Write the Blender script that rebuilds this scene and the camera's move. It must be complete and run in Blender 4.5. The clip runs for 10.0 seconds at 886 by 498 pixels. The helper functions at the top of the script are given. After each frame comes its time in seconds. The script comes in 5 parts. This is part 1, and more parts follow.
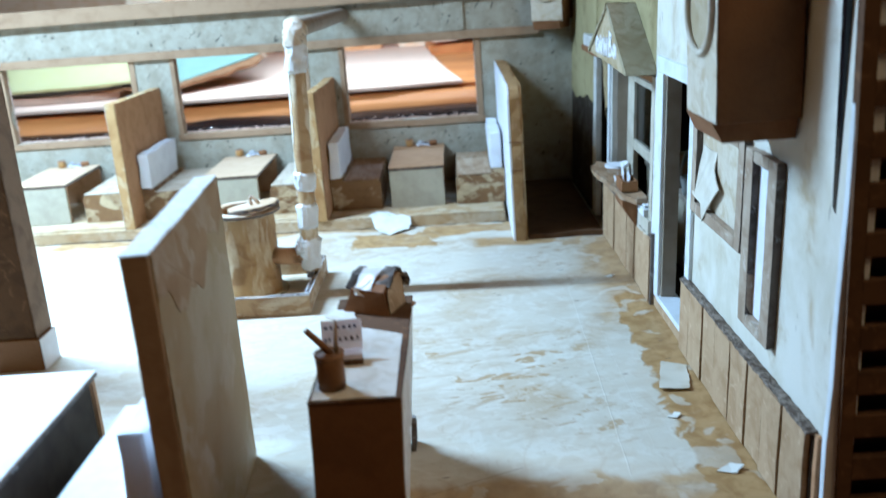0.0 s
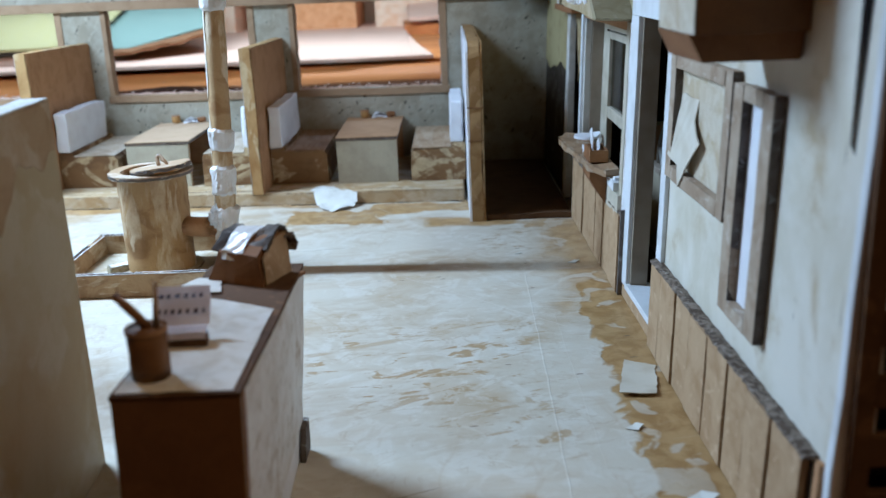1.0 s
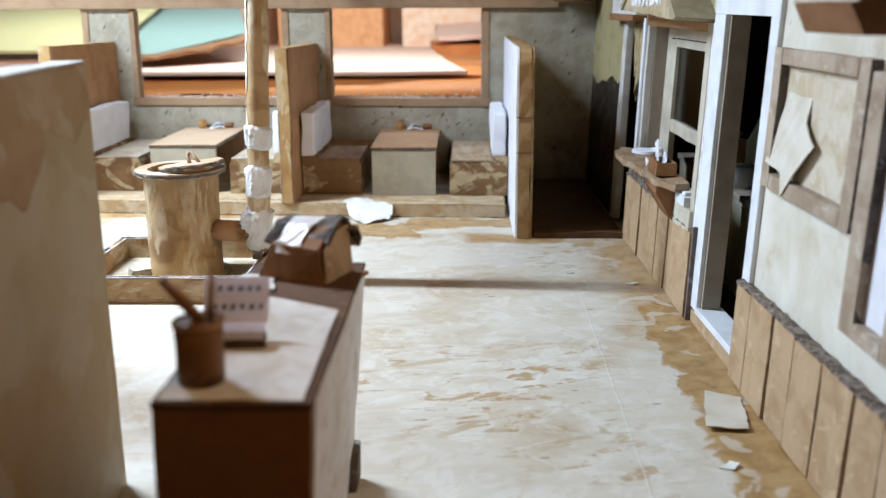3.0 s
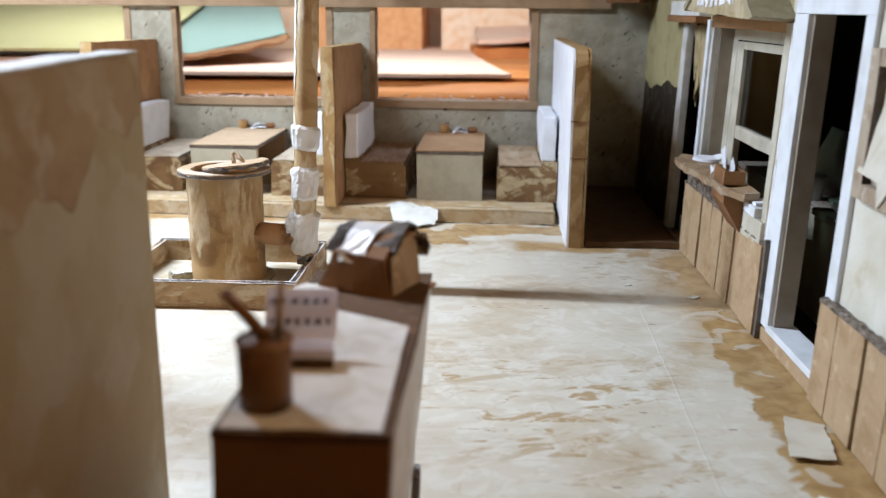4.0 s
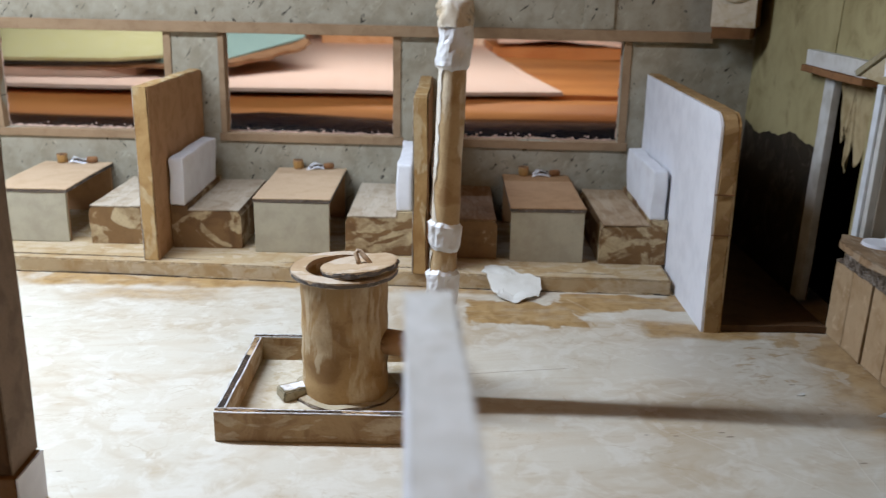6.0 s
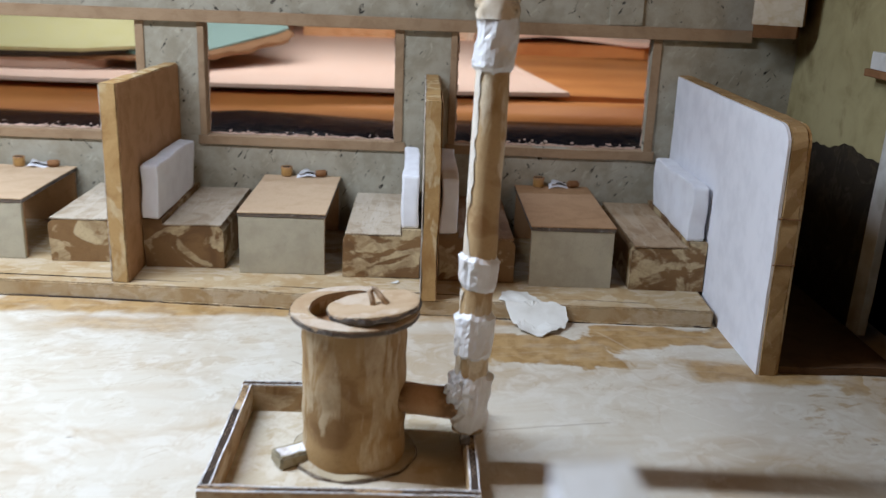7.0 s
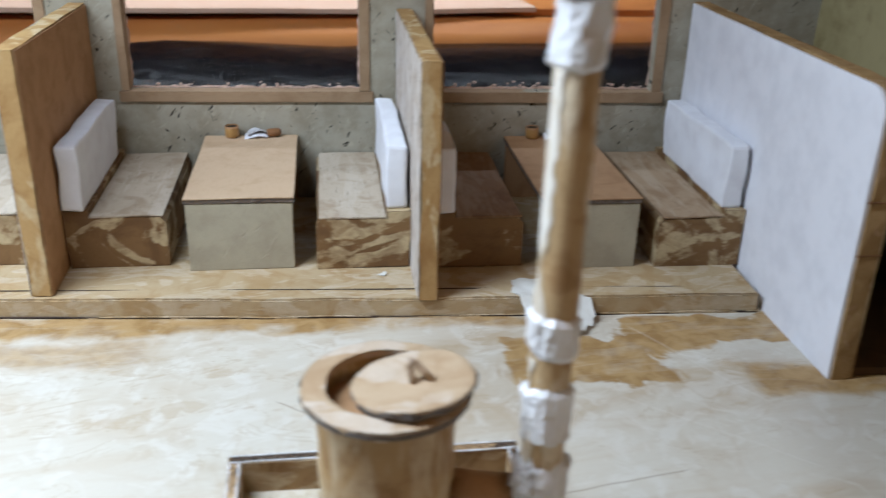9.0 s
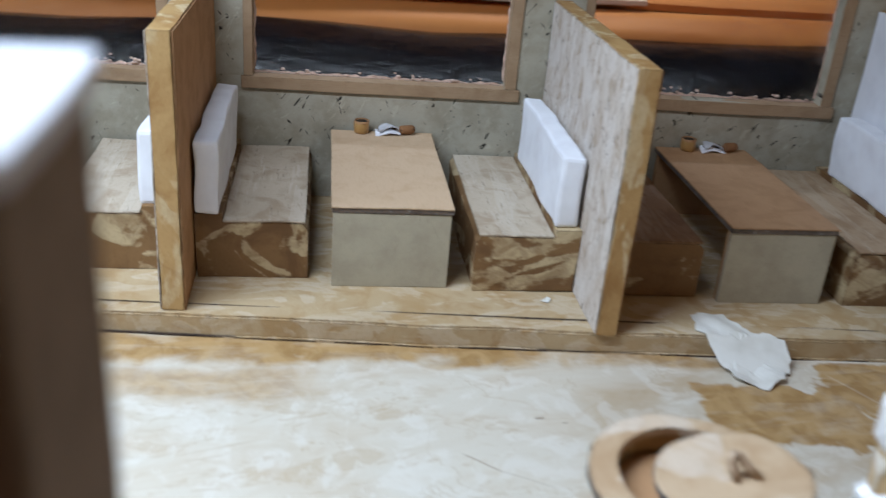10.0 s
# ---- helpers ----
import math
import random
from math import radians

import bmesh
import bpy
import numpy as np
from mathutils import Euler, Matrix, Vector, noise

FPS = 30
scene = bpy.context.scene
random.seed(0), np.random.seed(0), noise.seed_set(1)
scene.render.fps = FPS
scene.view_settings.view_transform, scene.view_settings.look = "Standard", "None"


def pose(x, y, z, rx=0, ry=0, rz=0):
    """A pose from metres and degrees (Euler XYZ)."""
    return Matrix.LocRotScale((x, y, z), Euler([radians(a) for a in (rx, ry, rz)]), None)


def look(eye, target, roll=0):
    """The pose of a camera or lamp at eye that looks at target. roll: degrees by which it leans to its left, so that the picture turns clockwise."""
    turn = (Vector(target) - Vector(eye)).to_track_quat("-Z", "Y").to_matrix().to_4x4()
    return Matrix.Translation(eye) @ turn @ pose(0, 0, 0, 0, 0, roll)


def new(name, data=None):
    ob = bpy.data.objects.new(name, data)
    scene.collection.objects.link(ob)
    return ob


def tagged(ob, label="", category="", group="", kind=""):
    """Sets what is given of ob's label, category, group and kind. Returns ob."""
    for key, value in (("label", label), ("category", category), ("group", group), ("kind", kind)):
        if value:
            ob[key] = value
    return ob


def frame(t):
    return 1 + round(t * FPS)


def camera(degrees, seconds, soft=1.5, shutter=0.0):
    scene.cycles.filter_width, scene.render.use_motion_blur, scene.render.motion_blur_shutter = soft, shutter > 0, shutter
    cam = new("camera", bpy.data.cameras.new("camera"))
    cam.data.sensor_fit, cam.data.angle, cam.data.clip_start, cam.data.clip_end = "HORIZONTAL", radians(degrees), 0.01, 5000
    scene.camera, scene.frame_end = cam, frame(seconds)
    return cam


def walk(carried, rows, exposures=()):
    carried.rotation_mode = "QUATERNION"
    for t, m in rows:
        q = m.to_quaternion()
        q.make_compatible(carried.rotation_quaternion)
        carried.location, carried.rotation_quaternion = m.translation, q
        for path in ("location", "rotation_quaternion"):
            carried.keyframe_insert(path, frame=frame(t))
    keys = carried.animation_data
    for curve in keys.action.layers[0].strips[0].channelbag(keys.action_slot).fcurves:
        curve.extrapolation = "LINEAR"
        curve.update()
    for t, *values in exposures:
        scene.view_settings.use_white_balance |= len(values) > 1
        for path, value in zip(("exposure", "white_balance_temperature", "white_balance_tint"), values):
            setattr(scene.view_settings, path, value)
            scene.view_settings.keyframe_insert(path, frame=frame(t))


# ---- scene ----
cam = camera(51.1, 10.0, soft=1.2, shutter=0.5)
PATH = [
    (0, (0.02225, 0.00780, 0.25620), (-0.00334, 0.96484, -0.03262), -4.29),
    (0.1, (0.02700, 0.01150, 0.24500), (0.00150, 0.96900, -0.04200), -4.20),
    (0.3, (0.04200, 0.03600, 0.22300), (0.02300, 0.99300, -0.06600), -3.95),
    (0.5, (0.06308, 0.07205, 0.21184), (0.04521, 1.02837, -0.07995), -3.94),
    (1, (0.05613, 0.10712, 0.20518), (0.04131, 1.06465, -0.08277), -2.30),
    (1.5, (0.04486, 0.14057, 0.18653), (0.03334, 1.10460, -0.07899), -1.06),
    (2, (0.03909, 0.14067, 0.18383), (0.02906, 1.10620, -0.07626), -0.51),
    (2.5, (0.03270, 0.14371, 0.18358), (0.02131, 1.10970, -0.07476), -0.39),
    (4, (0.01123, 0.17638, 0.17649), (-0.04021, 1.14298, -0.07460), 0.43),
    (4.5, (-0.00709, 0.19701, 0.20652), (-0.05027, 1.16450, -0.04269), 1.62),
    (5, (-0.03568, 0.22835, 0.23377), (-0.06425, 1.19647, -0.01512), 0.13),
    (5.5, (-0.06117, 0.25063, 0.23952), (-0.07474, 1.21380, -0.02901), -0.16),
    (6, (-0.10611, 0.27483, 0.23330), (-0.10988, 1.23269, -0.05391), 1.06),
    (7.5, (-0.13541, 0.41302, 0.22632), (-0.08048, 1.36643, -0.07034), 2.02),
    (8, (-0.11927, 0.44784, 0.23107), (-0.02975, 1.38629, -0.10256), 1.47),
    (8.5, (-0.12521, 0.46036, 0.24232), (-0.02456, 1.38302, -0.12994), 0.64),
    (9, (-0.18073, 0.49102, 0.24713), (-0.05864, 1.39680, -0.15865), 1.52),
    (9.5, (-0.23483, 0.51442, 0.24482), (-0.10583, 1.41448, -0.17142), 3.85),
    (10, (-0.26800, 0.56502, 0.23848), (-0.13581, 1.46056, -0.18642), 4.79),
]
EXPOSURES = [(0, 0.62, 4260, -2), (0.5, 0.11, 4280, 0), (1, 0.11, 4540, 4), (1.5, 0.24, 4700, 6), (2.5, 0.51, 5080, 9), (4, 0.39, 5330, 11), (4.5, 0.25, 5460, 13), (5.5, -0.28, 5500, 13), (6, -0.42, 5450, 12), (7.5, -0.46, 5370, 13), (8.5, -0.18, 5270, 11), (9.5, -0.59, 5230, 10), (10, -0.58, 5180, 10)]
walk(cam, [(t, look(eye, target, roll)) for t, eye, target, roll in PATH], EXPOSURES)

# the lens holds the far booths sharp and softens what is close to it
cam.data.dof.use_dof = True
cam.data.dof.focus_distance, cam.data.dof.aperture_fstop = 0.54, 12.0

# ---- world, lights ----
world = bpy.data.worlds.new("world")
scene.world = world
world.use_nodes = True
world.node_tree.nodes["Background"].inputs[0].default_value = (1.0, 0.78, 0.55, 1)
world.node_tree.nodes["Background"].inputs[1].default_value = 0.002

# a long tube lamp hung over the model, lying along the row of booths
bulb_data = bpy.data.lights.new("tube_lamp", "AREA")
bulb_data.shape, bulb_data.size, bulb_data.size_y = "RECTANGLE", 0.56, 0.012
bulb_data.energy, bulb_data.color = 10.0, (0.94, 0.97, 0.965)
bulb_data.spread = radians(170)
bulb = new("tube_lamp", bulb_data)
bulb.matrix_world = pose(-0.59, 0.804, 0.53, -14, -6, -4.7)

# unseen lamp added to brighten the sheets behind the model, turned away from it
sheet_fill_data = bpy.data.lights.new("shelf_light", "AREA")
sheet_fill_data.shape, sheet_fill_data.size, sheet_fill_data.size_y = "RECTANGLE", 0.9, 0.08
sheet_fill_data.energy, sheet_fill_data.color = 5.8, (1.0, 0.97, 0.92)
shelf_light = new("shelf_light", sheet_fill_data)
shelf_light.matrix_world = look((-0.25, 1.50, 0.48), (-0.22, 1.80, 0.04))

# wide soft fill lamps, unseen, added for the room's warm light from left and right
room_data = bpy.data.lights.new("room_light", "AREA")
room_data.energy, room_data.color, room_data.size = 0.95, (1.0, 0.52, 0.18), 0.4
room_light = new("room_light", room_data)
room_light.matrix_world = look((-0.62, 0.42, 1.0), (0.12, 0.48, 0.08))
second_data = bpy.data.lights.new("room_light", "AREA")
second_data.energy, second_data.color, second_data.size = 2.2, (1.0, 0.54, 0.20), 0.5
second_light = new("room_light", second_data)
second_light.matrix_world = look((0.52, 0.12, 0.85), (-0.12, 0.48, 0.05))

# ---- small helpers, lengths in centimetres ----
CM = 0.01


def thing(name, x, y, z, rz, label, category, group="", kind="", matrix=None):
    ob = new(name)
    ob.empty_display_size = 0.01
    ob.matrix_world = matrix if matrix else pose(x * CM, y * CM, z * CM, 0, 0, rz)
    return tagged(ob, label, category, group, kind)


def mesh_of(name, bm, material, smooth=False):
    bmesh.ops.recalc_face_normals(bm, faces=bm.faces)
    me = bpy.data.meshes.new(name)
    bm.to_mesh(me)
    bm.free()
    me.materials.append(material)
    if smooth:
        me.polygons.foreach_set("use_smooth", [True] * len(me.polygons))
    return me


def part(name, bm, material, parent=None, label="", smooth=False):
    """One bmesh as one mesh object under a thing or a part."""
    ob = new(name, mesh_of(name, bm, material, smooth))
    ob.parent = parent
    return tagged(ob, label)


def solo(name, bm, material, x, y, z, rz, label, category, group="", kind="", smooth=False, matrix=None):
    """One bmesh as a thing of its own."""
    ob = new(name, mesh_of(name, bm, material, smooth))
    ob.matrix_world = matrix if matrix else pose(x * CM, y * CM, z * CM, 0, 0, rz)
    return tagged(ob, label, category, group, kind)


def box(bm, x0, x1, y0, y1, z0, z1):
    vs = [bm.verts.new((x * CM, y * CM, z * CM)) for z in (z0, z1) for y in (y0, y1) for x in (x0, x1)]
    for f in ((0, 2, 3, 1), (4, 5, 7, 6), (0, 1, 5, 4), (2, 6, 7, 3), (0, 4, 6, 2), (1, 3, 7, 5)):
        bm.faces.new([vs[i] for i in f])
    return vs


def soft(bm, width, segments=2):
    bmesh.ops.bevel(bm, geom=list(bm.edges), offset=width * CM, segments=segments, affect="EDGES", profile=0.6)
    return bm


def wobble(bm, amount, size, seed=0.0):
    """Hand-made unevenness: moves the points by smooth noise, in centimetres."""
    for v in bm.verts:
        p = v.co / (size * CM) + Vector((seed, seed * 1.7, -seed))
        v.co += Vector((noise.noise(p), noise.noise(p + Vector((9.1, 0, 0))), noise.noise(p + Vector((0, 7.3, 0))))) * amount * CM
    return bm


def cut(bm, step):
    """Cuts long edges, so that wobble can bend them."""
    long = [e for e in bm.edges if e.calc_length() > step * CM]
    if long:
        bmesh.ops.subdivide_edges(bm, edges=long, cuts=max(1, min(8, int(max(e.calc_length() for e in long) / (step * CM)))), use_grid_fill=True)
    return bm


def card(x0, x1, y0, y1, z0, z1, bevel=0.06, bend=0.06, step=3.0, seed=0.0):
    """A cut piece of board with softened edges and a slight warp."""
    bm = bmesh.new()
    box(bm, x0, x1, y0, y1, z0, z1)
    cut(bm, step)
    sharp = [e for e in bm.edges if len(e.link_faces) == 2 and e.calc_face_angle(0) > 0.8]
    bmesh.ops.bevel(bm, geom=sharp, offset=bevel * CM, segments=2, affect="EDGES", profile=0.6)
    return wobble(bm, bend, 2.5, seed)


def slab(points, axis, a, b, bm=None):
    """A flat outline, given in the plane across the axis, drawn out from a to b."""
    bm = bm or bmesh.new()

    def at(p, d):
        q = {"x": (d, p[0], p[1]), "y": (p[0], d, p[1]), "z": (p[0], p[1], d)}[axis]
        return bm.verts.new(Vector(q) * CM)

    low, high = [at(p, a) for p in points], [at(p, b) for p in points]
    bm.faces.new(low), bm.faces.new(high)
    for i in range(len(points)):
        j = (i + 1) % len(points)
        bm.faces.new((low[i], low[j], high[j], high[i]))
    return bm


def ring(bm, centre, normal, radius, seg, phase=0.0):
    n = Vector(normal).normalized()
    u = n.orthogonal().normalized()
    w = n.cross(u)
    return [bm.verts.new((Vector(centre) + radius * (math.cos(a) * u + math.sin(a) * w)) * CM) for a in (2 * math.pi * (i + phase) / seg for i in range(seg))]


def tube(path, radii, seg=20, caps=True, bm=None, ripple=0.0, seed=0.0):
    """A round bar along a path, with a radius at each point."""
    bm = bm or bmesh.new()
    rings = []
    u = None
    for i, (p, r) in enumerate(zip(path, radii)):
        a, b = Vector(path[max(i - 1, 0)]), Vector(path[min(i + 1, len(path) - 1)])
        n = (b - a).normalized()
        u = n.orthogonal().normalized() if u is None else (u - n * u.dot(n)).normalized()
        w = n.cross(u)
        now = []
        for k in range(seg):
            t = 2 * math.pi * k / seg
            d = math.cos(t) * u + math.sin(t) * w
            rr = r + ripple * noise.noise(Vector((d.x * 2 + seed, d.y * 2 + d.z * 2, i * 0.9 + seed)))
            now.append(bm.verts.new((Vector(p) + d * rr) * CM))
        rings.append(now)
    for a, b in zip(rings, rings[1:]):
        for k in range(seg):
            j = (k + 1) % seg
            bm.faces.new((a[k], a[j], b[j], b[k]))
    if caps:
        bm.faces.new(rings[0]), bm.faces.new(rings[-1])
    return bm


def flutes(start, along, across, length, thick, pitch, depth, bm=None):
    """The open edge of corrugated board: a wavy web that runs along, thick in 'across', drawn 'depth' back."""
    bm = bm or bmesh.new()
    a, c = Vector(along).normalized(), Vector(across).normalized()
    back = a.cross(c)
    s, n = Vector(start), max(4, int(length / pitch * 6))
    strip = []
    for i in range(n + 1):
        d = length * i / n
        h = thick * 0.5 * math.sin(2 * math.pi * d / pitch)
        strip.append([bm.verts.new((s + a * d + c * (h + o) + back * k) * CM) for o, k in ((0.025, 0), (-0.025, 0), (-0.025, depth), (0.025, depth))])
    for p, q in zip(strip, strip[1:]):
        for k in range(4):
            j = (k + 1) % 4
            bm.faces.new((p[k], p[j], q[j], q[k]))
    return bm


def torn_sheet(points, lift, thick=0.05, seed=0.0, rough=0.18):
    """A torn scrap: an uneven outline, filled and lifted by lift(x, y)."""
    out = []
    n = len(points)
    for i in range(n):
        a, b = Vector(points[i]), Vector(points[(i + 1) % n])
        k = max(2, int((b - a).length / 0.25))
        for s in range(k):
            p = a.lerp(b, s / k)
            q = Vector((p.x * 1.9 + seed, p.y * 1.9, seed))
            out.append(p + Vector((noise.noise(q), noise.noise(q + Vector((5, 5, 5))))) * rough)
    mid = sum(out, Vector((0, 0))) / len(out)
    bm = bmesh.new()
    rows = []
    for f in (1.0, 0.75, 0.5, 0.25):
        rows.append([bm.verts.new((x * CM, y * CM, lift(x, y) * CM)) for x, y in (mid.lerp(p, f) for p in out)])
    centre = bm.verts.new((mid.x * CM, mid.y * CM, lift(mid.x, mid.y) * CM))
    m = len(out)
    for a, b in zip(rows, rows[1:]):
        for i in range(m):
            bm.faces.new((a[i], a[(i + 1) % m], b[(i + 1) % m], b[i]))
    for i in range(m):
        bm.faces.new((rows[-1][i], rows[-1][(i + 1) % m], centre))
    under = {v: bm.verts.new(v.co - Vector((0, 0, thick * CM))) for v in list(bm.verts)}
    for f in list(bm.faces):
        bm.faces.new([under[v] for v in reversed(f.verts)])
    for i in range(m):
        a, b = rows[0][i], rows[0][(i + 1) % m]
        bm.faces.new((b, a, under[a], under[b]))
    return bm


# ---- materials ----
class Nodes:
    """Short calls for building a node material; distances in the texture space are centimetres."""

    def __init__(self, name):
        self.material = bpy.data.materials.new(name)
        self.material.use_nodes = True
        self.tree = self.material.node_tree
        self.shader = self.tree.nodes["Principled BSDF"]
        coord = self.add("ShaderNodeTexCoord")
        scale = self.add("ShaderNodeVectorMath")
        scale.operation = "SCALE"
        scale.inputs["Scale"].default_value = 100.0
        self.link(coord.outputs["Object"], scale.inputs[0])
        self.local = scale.outputs[0]
        info = self.add("ShaderNodeObjectInfo")
        self.random = info.outputs["Random"]
        spread = self.add("ShaderNodeVectorMath")
        spread.operation = "SCALE"
        spread.inputs[0].default_value = (37.0, 71.0, 19.0)
        self.link(self.random, spread.inputs["Scale"])
        moved = self.add("ShaderNodeVectorMath")
        self.link(self.local, moved.inputs[0])
        self.link(spread.outputs[0], moved.inputs[1])
        self.where = moved.outputs[0]

    def add(self, kind):
        return self.tree.nodes.new(kind)

    def link(self, a, b):
        self.tree.links.new(a, b)

    def put(self, socket, value):
        if isinstance(value, bpy.types.NodeSocket):
            self.link(value, socket)
        elif isinstance(value, (tuple, list)) and len(value) == 3 and socket.type == "RGBA":
            socket.default_value = (*value, 1)
        else:
            socket.default_value = value

    def math(self, op, a, b=0.0, clamp=False):
        n = self.add("ShaderNodeMath")
        n.operation, n.use_clamp = op, clamp
        self.put(n.inputs[0], a)
        self.put(n.inputs[1], b)
        return n.outputs[0]

    def stretch(self, sx, sy, sz, where=None):
        n = self.add("ShaderNodeVectorMath")
        n.operation = "MULTIPLY"
        self.link(where or self.where, n.inputs[0])
        n.inputs[1].default_value = (sx, sy, sz)
        return n.outputs[0]

    def noise(self, scale, detail=4.0, rough=0.55, where=None, warp=0.0):
        n = self.add("ShaderNodeTexNoise")
        self.link(where or self.where, n.inputs["Vector"])
        n.inputs["Scale"].default_value, n.inputs["Detail"].default_value = scale, detail
        n.inputs["Roughness"].default_value, n.inputs["Distortion"].default_value = rough, warp
        return n.outputs["Fac"]

    def cells(self, scale, where=None, feature="F1"):
        n = self.add("ShaderNodeTexVoronoi")
        n.feature = feature
        self.link(where or self.where, n.inputs["Vector"])
        n.inputs["Scale"].default_value = scale
        return n.outputs["Distance"]

    def step(self, value, low, high):
        n = self.add("ShaderNodeMapRange")
        n.interpolation_type = "SMOOTHSTEP"
        self.put(n.inputs["Value"], value)
        n.inputs["From Min"].default_value, n.inputs["From Max"].default_value = low, high
        return n.outputs["Result"]

    def mix(self, fac, a, b):
        n = self.add("ShaderNodeMix")
        n.data_type = "RGBA"
        self.put(n.inputs[0], fac)
        self.put(n.inputs[6], a)
        self.put(n.inputs[7], b)
        return n.outputs[2]

    def worn(self, size, low=0.40, high=0.58):
        """Mask of rubbed edges: where the surface turns within the given width, broken up by noise."""
        bevel, flat, dot = self.add("ShaderNodeBevel"), self.add("ShaderNodeNewGeometry"), self.add("ShaderNodeVectorMath")
        bevel.samples = 4
        bevel.inputs["Radius"].default_value = size * CM
        dot.operation = "DOT_PRODUCT"
        self.link(bevel.outputs[0], dot.inputs[0])
        self.link(flat.outputs["True Normal"], dot.inputs[1])
        turn = self.step(self.math("SUBTRACT", 1.0, dot.outputs["Value"]), 0.015, 0.14)
        return self.math("MULTIPLY", turn, self.step(self.noise(1.7, 4, 0.65), low, high))

    def bump(self, height, strength, distance=0.05):
        n = self.add("ShaderNodeBump")
        n.inputs["Strength"].default_value, n.inputs["Distance"].default_value = strength, distance * CM
        self.put(n.inputs["Height"], height)
        self.link(n.outputs[0], self.shader.inputs["Normal"])

    def done(self, colour, rough=0.8, metal=0.0, specular=0.3):
        self.put(self.shader.inputs["Base Color"], colour)
        self.put(self.shader.inputs["Roughness"], rough)
        self.shader.inputs["Metallic"].default_value = metal
        self.shader.inputs["Specular IOR Level"].default_value = specular
        return self.material


def kraft(name, base, dark, grain=(1, 1, 1), amount=0.5, rough=0.82, light=None):
    """Brown board: fibres at a small scale, blotches at a large one, rubbed spots."""
    n = Nodes(name)
    fibre = n.noise(9.0, 5, 0.65, n.stretch(*grain))
    blot = n.noise(0.55, 4, 0.6, warp=0.6)
    c = n.mix(n.math("MULTIPLY", n.step(blot, 0.42, 0.68), amount), base, dark)
    c = n.mix(n.math("MULTIPLY", n.step(fibre, 0.45, 0.75), 0.35), c, dark)
    if light:
        c = n.mix(n.math("MULTIPLY", n.step(n.noise(1.3, 5, 0.65, warp=0.8), 0.56, 0.66), 0.6), c, light)
    c = n.mix(n.math("MULTIPLY", n.worn(0.11), 0.7), c, tuple(v * 0.35 for v in dark))
    n.bump(n.math("ADD", n.math("MULTIPLY", fibre, 0.5), blot), 0.35)
    return n.done(c, rough)


def washed(name, base, dark, pale, scale, grain, low=0.50, cover=1.0, gloss=0.6, warp=1.4, flecks=0.0):
    """Board brushed over with thin glue and paint: hard-edged pale smears over brown, darker pools, fine brush lines."""
    n = Nodes(name)
    w = n.stretch(*grain)
    lines = n.noise(scale * 5.0, 4, 0.65, n.stretch(*(g ** 1.6 for g in grain)), warp=0.3)
    stroke = n.math("ADD", n.noise(scale, 3, 0.5, w, warp=warp), n.math("MULTIPLY", n.math("SUBTRACT", lines, 0.5), 0.22))
    smear = n.step(stroke, low - 0.01, low + 0.05)
    inner = n.step(n.noise(scale * 2.7, 4, 0.6, w, warp=1.0), 0.36, 0.60)
    smear = n.math("MULTIPLY", smear, n.math("ADD", n.math("MULTIPLY", inner, 0.6), 0.4))
    pool = n.step(n.noise(scale * 1.3, 5, 0.6, warp=0.8), 0.44, 0.66)
    fuzz = n.noise(6.0, 5, 0.7)
    broad = n.noise(scale * 0.4, 3, 0.5)
    c = n.mix(n.math("MULTIPLY", pool, 0.75), base, dark)
    c = n.mix(n.math("MULTIPLY", smear, cover), c, pale)
    c = n.mix(n.math("MULTIPLY", n.step(fuzz, 0.46, 0.74), 0.3), c, dark)
    c = n.mix(n.math("MULTIPLY", n.step(broad, 0.42, 0.72), 0.3), c, dark)
    if flecks:
        bits = n.step(n.noise(2.6, 4, 0.7, w, warp=0.8), 0.60, 0.66)
        c = n.mix(n.math("MULTIPLY", bits, flecks), c, tuple(v * 0.5 for v in dark))
    c = n.mix(n.math("MULTIPLY", n.worn(0.13), 0.75), c, tuple(v * 0.35 for v in dark))
    n.bump(n.math("ADD", n.math("ADD", fuzz, n.math("MULTIPLY", lines, 0.5)), n.math("MULTIPLY", smear, 0.5)), 0.45)
    return n.done(c, n.math("ADD", n.math("MULTIPLY", smear, -0.18), gloss + 0.1), specular=0.4)


